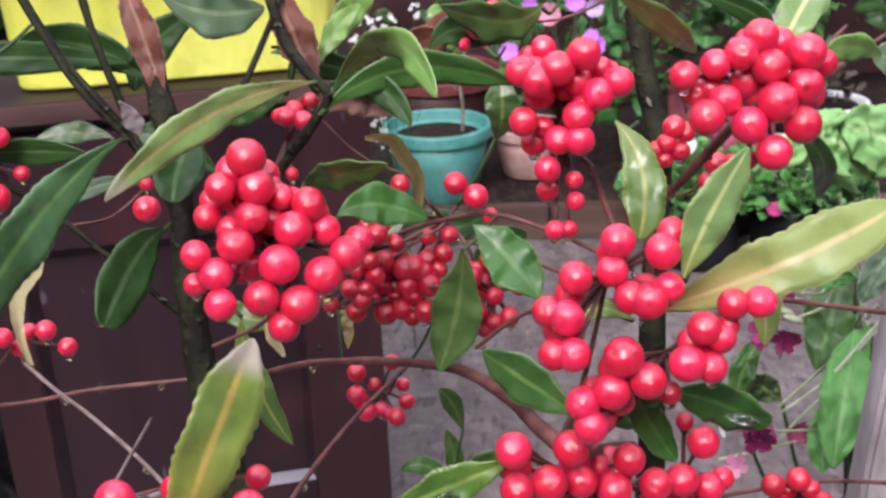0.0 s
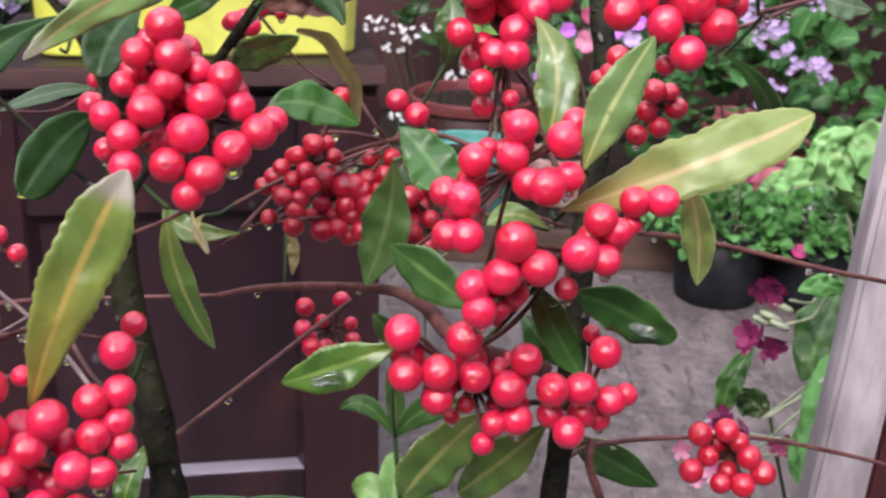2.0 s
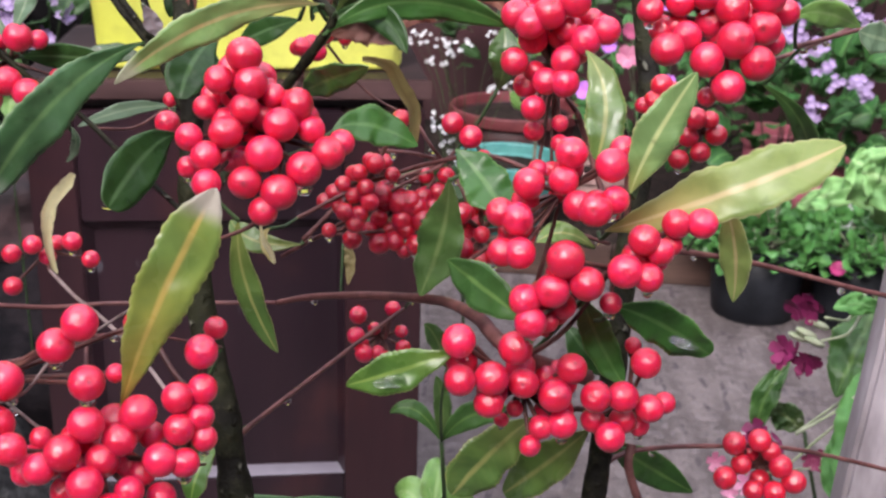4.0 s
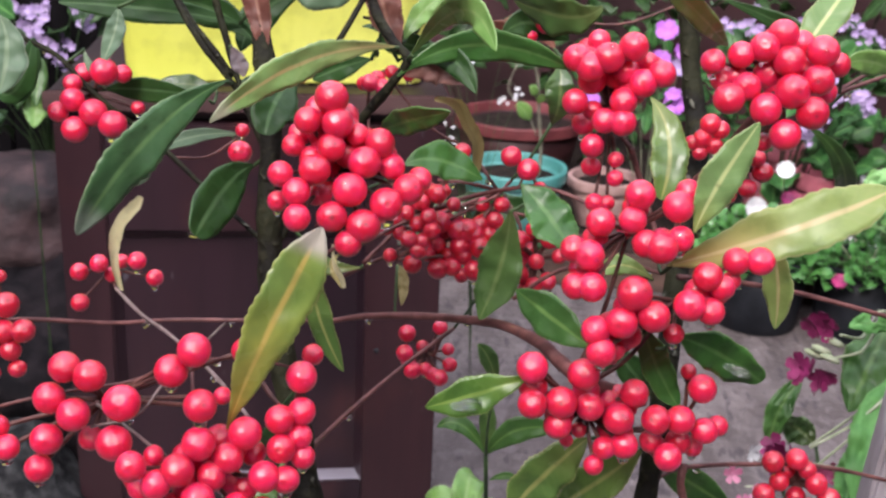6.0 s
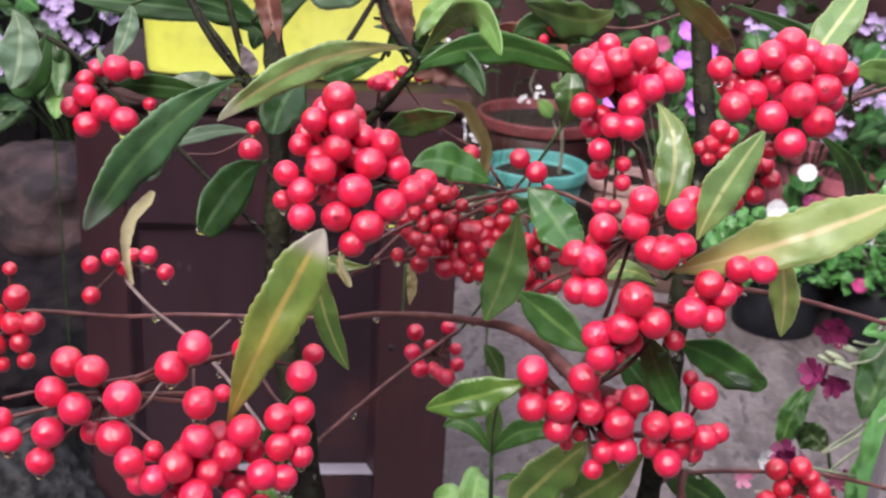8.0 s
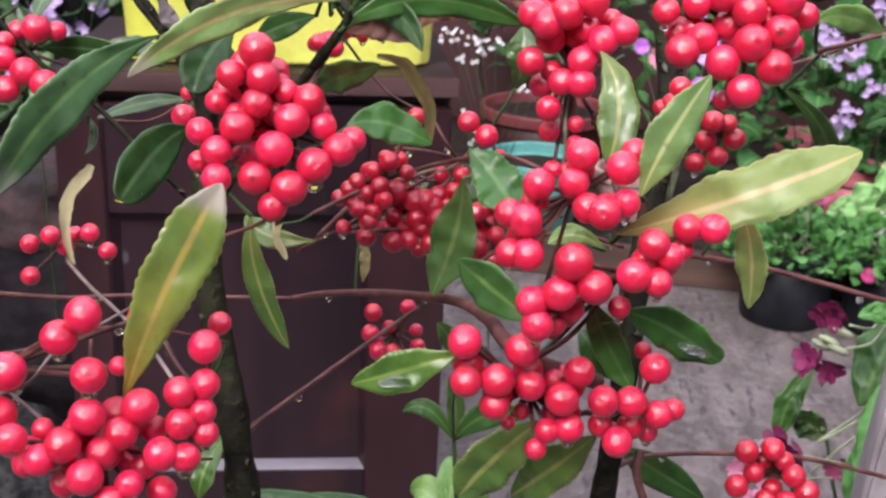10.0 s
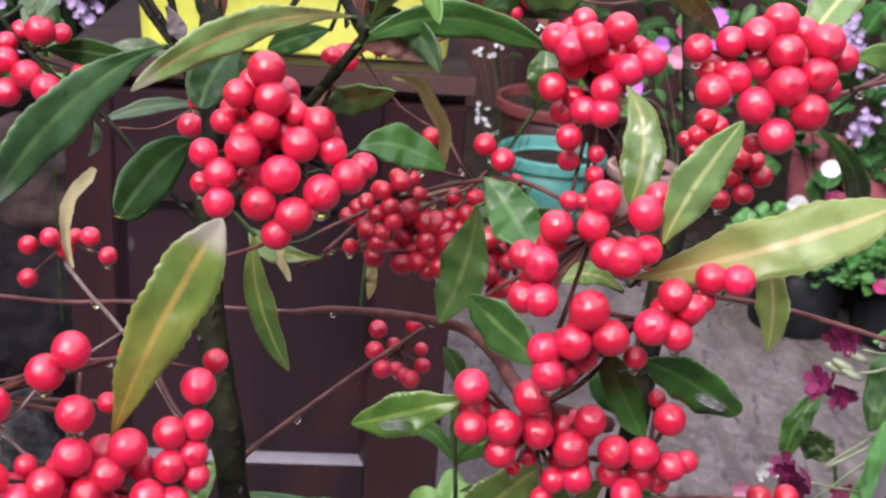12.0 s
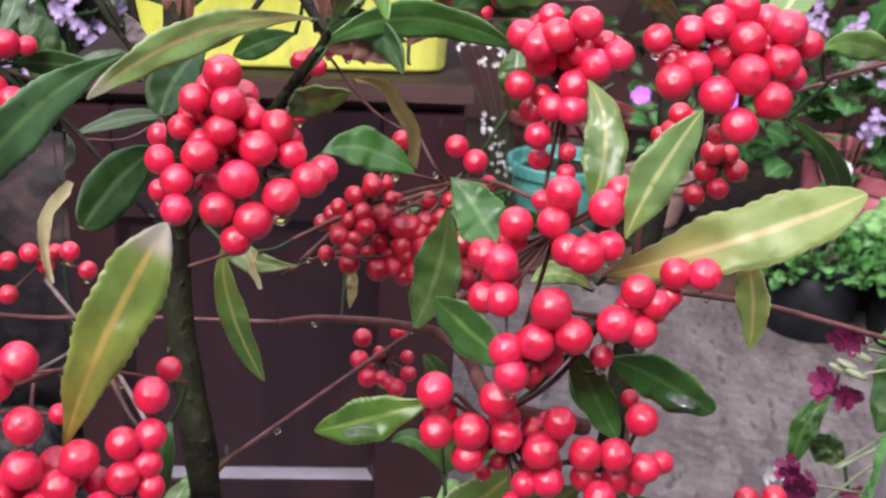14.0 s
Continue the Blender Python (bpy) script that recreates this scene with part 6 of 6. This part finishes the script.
# airy white flowers beside the cabinet
airy = thing("white_flower_plant", "thin airy plant with sprays of tiny white flowers", "flower", (-0.12, 1.75, 0.0))
for k, (x, z) in enumerate(((-0.1992, 0.5627), (-0.1787, 0.5531), (-0.1569, 0.5602), (-0.1374, 0.5523), (-0.1872, 0.5326), (-0.1652, 0.5397), (-0.093, 0.4883), (-0.2143, 0.5664), (-0.2291, 0.5483), (-0.1813, 0.439), (-0.1713, 0.4217), (-0.161, 0.4015), (-0.1476, 0.361), (-0.1536, 0.3837), (-0.0952, 0.566), (-0.0677, 0.5002))):
    y = 1.75 + 0.02 * math.sin(k * 2.3)
    stem_tube(airy, [(-0.12, 1.75, 0.0), (-0.13, 1.74, 0.25), ((x - 0.13) / 2, (y + 1.74) / 2, z - 0.1), (x, y, z)], 0.0007, DARKSTEM)
    flowers(airy, "white", scatter((x, y, z), (0.013, 0.014, 0.014), 6, 90 + k), 0.0036, 95 + k)

# thin sapling in the teal pot
sapling = thing("sapling", "thin bare sapling with a few fresh green leaves", "plant", (-0.055, 2.345, 0.142))
stem_tube(sapling, [(-0.04, 2.345, 0.142), (-0.0379, 2.345, 0.2165), (-0.0375, 2.345, 0.2667), (-0.0471, 2.345, 0.3401), (-0.0541, 2.345, 0.4121), (-0.0716, 2.345, 0.4645)], 0.0042, SAPWOOD)
stem_tube(sapling, [(-0.0490, 2.345, 0.29), (-0.075, 2.345, 0.345), (-0.1143, 2.345, 0.3844), (-0.0996, 2.345, 0.4392)], 0.0022, SAPWOOD, "side_shoot")
for k, (p, q, w) in enumerate((((-0.064, 2.335, 0.325), (-0.095, 2.315, 0.362), 0.032), ((-0.055, 2.335, 0.378), (-0.07, 2.32, 0.398), 0.02), ((-0.05, 2.335, 0.362), (-0.036, 2.32, 0.382), 0.018), ((-0.07, 2.34, 0.46), (-0.1, 2.3, 0.455), 0.026), ((-0.07, 2.34, 0.46), (-0.035, 2.3, 0.45), 0.026))):
    bm = bmesh.new()
    h = sapling.location
    blade(bm, Vector(p) - h, (Vector(p) + Vector(q)) / 2 - h + Vector((0, 0, 0.004)), Vector(q) - h, w, 20, 10, 2, seed=100 + k, towards=FACE - h, blunt=0.9, power=0.5)
    part("leaf", bm, LEAF["lightgreen"], sapling)

# dark leaves behind the maroon pot
backgreen = thing("dark_shrub", "dark green leafy shrub in front of the maroon wall", "shrub", (0.05, 3.0, 0.066))
foliage(backgreen, LEAF["dark"], 300, (0.35, 0.0, 0.36), (0.8, 0.15, 0.3), 0.075, 111, 5, False)
for k in range(6):
    x = -0.35 + 0.25 * k
    stem_tube(backgreen, [(0.05 + 0.1 * k - 0.2, 3.0, 0.06), (x + 0.05, 3.0, 0.25), (x + 0.12, 2.98, 0.5)], 0.004, BARK)

# withered plant in the white pot
dead = thing("withered_plant", "withered brown plant in a white pot", "plant", (0.80, 2.62, 0.17))
foliage(dead, LEAF["dead"], 30, (0, 0, 0.02), (0.07, 0.07, 0.035), 0.045, 121, 5, False, 0.5)
stem_tube(dead, [(0.80, 2.62, 0.165), (0.79, 2.6, 0.2), (0.8, 2.6, 0.25)], 0.003, TIMBER)

# magenta primula close by the post
near_primula = thing("primula_plant", "primula with magenta flower heads on pale stalks and crinkled green leaves", "flower", (0.30, 0.86, 0.0))
h = near_primula.location.copy()
for k, (a, b, c, w, s) in enumerate((
    ((0.2841, 0.8273, 0.544), (0.2617, 0.7926, 0.5143), (0.2446, 0.7673, 0.4799), 0.0378, "green"),
    ((0.2681, 0.7614, 0.5151), (0.2514, 0.7175, 0.4879), (0.2382, 0.6891, 0.4438), 0.0350, "fresh"),
    ((0.2023, 0.8237, 0.4126), (0.2045, 0.825, 0.4447), (0.2231, 0.8384, 0.4756), 0.0200, "green"),
    ((0.2447, 0.8477, 0.4072), (0.2298, 0.8501, 0.4181), (0.2149, 0.8516, 0.4267), 0.0250, "olivegreen"),
    ((0.2699, 0.7746, 0.5505), (0.2469, 0.7544, 0.5605), (0.2266, 0.7417, 0.5609), 0.0163, "fresh"),
    ((0.2642, 0.7548, 0.4691), (0.2468, 0.7337, 0.446), (0.24, 0.7141, 0.4239), 0.0260, "fresh"),
    ((0.3013, 0.7704, 0.5851), (0.2733, 0.7423, 0.5702), (0.2622, 0.734, 0.5497), 0.0211, "sage"),
    ((0.3196, 0.8136, 0.5845), (0.2969, 0.7998, 0.5782), (0.2862, 0.7933, 0.5624), 0.0192, "fresh"),
    ((0.2781, 0.7883, 0.4667), (0.266, 0.8122, 0.4742), (0.2705, 0.8205, 0.4952), 0.0136, "green"),
    ((0.2800, 0.7600, 0.5200), (0.2630, 0.7500, 0.4960), (0.2524, 0.7400, 0.4700), 0.0240, "fresh"),
)):
    bm = bmesh.new()
    blade(bm, Vector(a) - h, Vector(b) - h, Vector(c) - h, w, 15 - 9 * (k % 4), 40, 7, 0.08, 0.2, 0.1, 130 + k, towards=FACE - h, blunt=1.1, crinkle=0.3)
    leaf = part("leaf", bm, LEAF[s], near_primula)
    stem_tube(leaf, [(0.30, 0.86, 0.0), ((0.3 + a[0]) / 2 + 0.02, (0.9 + a[1]) / 2, a[2] * 0.55), a], 0.0022, DARKSTEM, "leaf_stalk", h)
for line in (
    ((0.2751, 0.7930, 0.5374), (0.2453, 0.7656, 0.5320), (0.2245, 0.7520, 0.5315)),
    ((0.3050, 0.7550, 0.5350), (0.2424, 0.7309, 0.4918), (0.2104, 0.7278, 0.4670)),
    ((0.2980, 0.7600, 0.5180), (0.2380, 0.7350, 0.4720), (0.2108, 0.7347, 0.4381)),
    ((0.3027, 0.8000, 0.5093), (0.2628, 0.7900, 0.4740), (0.2227, 0.7800, 0.4408)),
    ((0.2716, 0.7945, 0.5423), (0.2447, 0.7691, 0.5418), (0.2256, 0.7580, 0.5474)),
):
    stem_tube(near_primula, [(0.30, 0.86, 0.0), (0.33, 0.84, 0.3), *line], 0.0015, name="flower_stalk")
for p in ((0.2119, 0.7478, 0.5385), (0.2213, 0.7538, 0.5433), (0.2183, 0.7463, 0.5329), (0.2080, 0.7510, 0.5334)):
    bm = bmesh.new()
    bmesh.ops.create_icosphere(bm, subdivisions=2, radius=0.0048)
    for v in bm.verts:
        v.co.x *= 2.0
        v.co.z *= 0.55 + 10 * abs(v.co.x)
    part("flower_bud", bm, GREENSTEM, near_primula, "pale green flower bud", m=Matrix.Translation(Vector(p) - h) @ pose(0, 0, 0, 0, 25, 20))
flowers(near_primula, "magenta", scatter((0.2129, 0.7587, 0.5529), (0.009, 0.008, 0.006), 4, 140), 0.0092, 160, (-0.6, -0.55, -0.15), broad=1.2)
flowers(near_primula, "magenta", scatter((0.2176, 0.7449, 0.5143), (0.009, 0.008, 0.007), 4, 143), 0.0092, 163, (-0.6, -0.55, -0.15), broad=1.2)
flowers(near_primula, "magenta", scatter((0.1995, 0.7416, 0.5257), (0.008, 0.008, 0.008), 3, 145), 0.0095, 165, (-0.6, -0.55, -0.15), broad=1.2)
flowers(near_primula, "magenta", scatter((0.176, 0.656, 0.496), (0.017, 0.01, 0.009), 7, 147), 0.0092, 167, (-0.6, -0.55, -0.15), broad=1.2)
flowers(near_primula, "pink", [(0.154, 0.714, 0.447), (0.178, 0.714, 0.431), (0.166, 0.714, 0.423)], 0.0085, 168)
flowers(near_primula, "pink_magenta", scatter((0.241, 0.768, 0.427), (0.01, 0.008, 0.012), 7, 149), 0.006, 169)
flowers(near_primula, "white", [(0.166, 0.714, 0.465), (0.178, 0.716, 0.471)], 0.008, 150)
for line in (((0.3, 0.8, 0.40), (0.176, 0.656, 0.496)), ((0.29, 0.8, 0.42), (0.241, 0.768, 0.427)), ((0.29, 0.8, 0.40), (0.166, 0.718, 0.435))):
    stem_tube(near_primula, [(0.30, 0.86, 0.0), (0.32, 0.84, 0.3), *line], 0.0014, name="flower_stalk")

# seedling between the shrub and the cabinet
seedling = thing("seedling", "young shrub seedling with a thin stem and narrow green leaves", "plant", (-0.01, 0.56, 0.0))
h = seedling.location.copy()
stem_tube(seedling, [(-0.01, 0.56, 0.0), (-0.012, 0.52, 0.3), (-0.0135, 0.455, 0.53), (-0.0148, 0.43, 0.6057)], 0.0016, DARKSTEM)
node = (-0.0148, 0.43, 0.6057)
for k, (a, b, c, w, s) in enumerate((
    (node, (-0.0271, 0.43, 0.6205), (-0.0390, 0.43, 0.6180), 0.0078, "green"),
    (node, (-0.0010, 0.43, 0.6205), (0.0195, 0.43, 0.6229), 0.0120, "green"),
    (node, (-0.0150, 0.432, 0.6215), (-0.0185, 0.432, 0.6380), 0.0085, "olivegreen"),
    ((-0.0132, 0.44, 0.5858), (-0.0055, 0.44, 0.5895), (0.0016, 0.44, 0.5883), 0.0036, "green"),
    ((-0.0100, 0.395, 0.6600), (-0.0139, 0.39, 0.6749), (-0.0190, 0.388, 0.6825), 0.0075, "olivegreen"),
)):
    bm = bmesh.new()
    blade(bm, Vector(a) - h, Vector(b) - h, Vector(c) - h, w, 10, 30, 3, seed=160 + k, towards=FACE - h, crinkle=0.12)
    part("leaf", bm, LEAF[s], seedling)
stem_tube(seedling, [node, (-0.0135, 0.41, 0.635), (-0.0100, 0.395, 0.6600)], 0.0007, DARKSTEM)
fern = thing("weed", "small bright green weed growing near the cabinet", "plant", (-0.04, 0.64, 0.0))
stem_tube(fern, [(-0.04, 0.64, 0.0), (-0.04, 0.61, 0.25), (-0.037, 0.59, 0.46)], 0.0025)
h = fern.location.copy()
for k, c in enumerate(((-0.0334, 0.6250, 0.4791), (-0.0630, 0.61, 0.4620), (-0.0126, 0.6150, 0.4502), (-0.2, 0.63, 0.425), (-0.15, 0.63, 0.43), (-0.10, 0.62, 0.43))):
    bm = bmesh.new()
    a = Vector((-0.037, 0.59, 0.45)) if k < 3 else Vector((-0.04, 0.61, 0.40))
    blade(bm, a - h, (a + Vector(c)) / 2 - h + Vector((0, 0, 0.012)), Vector(c) - h, 0.022 if k < 3 else 0.03, 10, 14, 2, seed=170 + k, towards=FACE - h)
    part("leaf", bm, LEAF["lightgreen" if k < 3 else "dark"], fern)

# plants to the left of the cabinet
left_plant = thing("purple_flower_plant", "leafy plant with clusters of lilac purple flowers beside the cabinet", "flower", (-0.78, 1.62, 0.0))
foliage(left_plant, LEAF["dark"], 90, (0.0, 0.0, 0.55), (0.22, 0.16, 0.24), 0.07, 181, 5, False)
for k, (x, z) in enumerate(((-0.7553, 0.6365), (-0.7317, 0.6302), (-0.7182, 0.600), (-0.6866, 0.5902), (-0.6637, 0.6262), (-0.7416, 0.6104), (-0.7071, 0.6353), (-0.6888, 0.5626), (-0.7808, 0.5322), (-0.746, 0.5594), (-0.7114, 0.5938), (-0.832, 0.5267), (-0.8199, 0.5828), (-0.66, 0.67))):
    y = 1.46 + 0.02 * math.sin(k * 1.9)
    flowers(left_plant, "lilac", scatter((x, y, z), (0.02, 0.018, 0.02), 7, 190 + k), 0.007, 195 + k)
    stem_tube(left_plant, [(-0.78, 1.62, 0.0), (-0.77, 1.58, 0.35), (x, y, z)], 0.0018, DARKSTEM)
climber = thing("climber", "climbing stem with heart shaped green leaves", "plant", (-0.62, 1.22, 0.0))
stem_tube(climber, [(-0.62, 1.22, 0.0), (-0.61, 1.20, 0.3), (-0.60, 1.17, 0.58), (-0.62, 1.16, 0.7)], 0.0012, DARKSTEM)
h = climber.location.copy()
for k, (a, c, w, look_name) in enumerate((((-0.605, 1.17, 0.665), (-0.6054, 1.15, 0.622), 0.03, "sage"), ((-0.590, 1.165, 0.655), (-0.597, 1.14, 0.577), 0.036, "dark"), ((-0.580, 1.165, 0.635), (-0.574, 1.14, 0.582), 0.022, "green"), ((-0.583, 1.165, 0.590), (-0.579, 1.14, 0.558), 0.03, "lightgreen"), ((-0.62, 1.16, 0.69), (-0.59, 1.14, 0.68), 0.03, "primula"))):
    bm = bmesh.new()
    blade(bm, Vector(a) - h, (Vector(a) + Vector(c)) / 2 - h, Vector(c) - h, w, 10, 14, 2, seed=200 + k, towards=FACE - h, blunt=0.7, crinkle=0.2)
    part("leaf", bm, LEAF[look_name], climber)
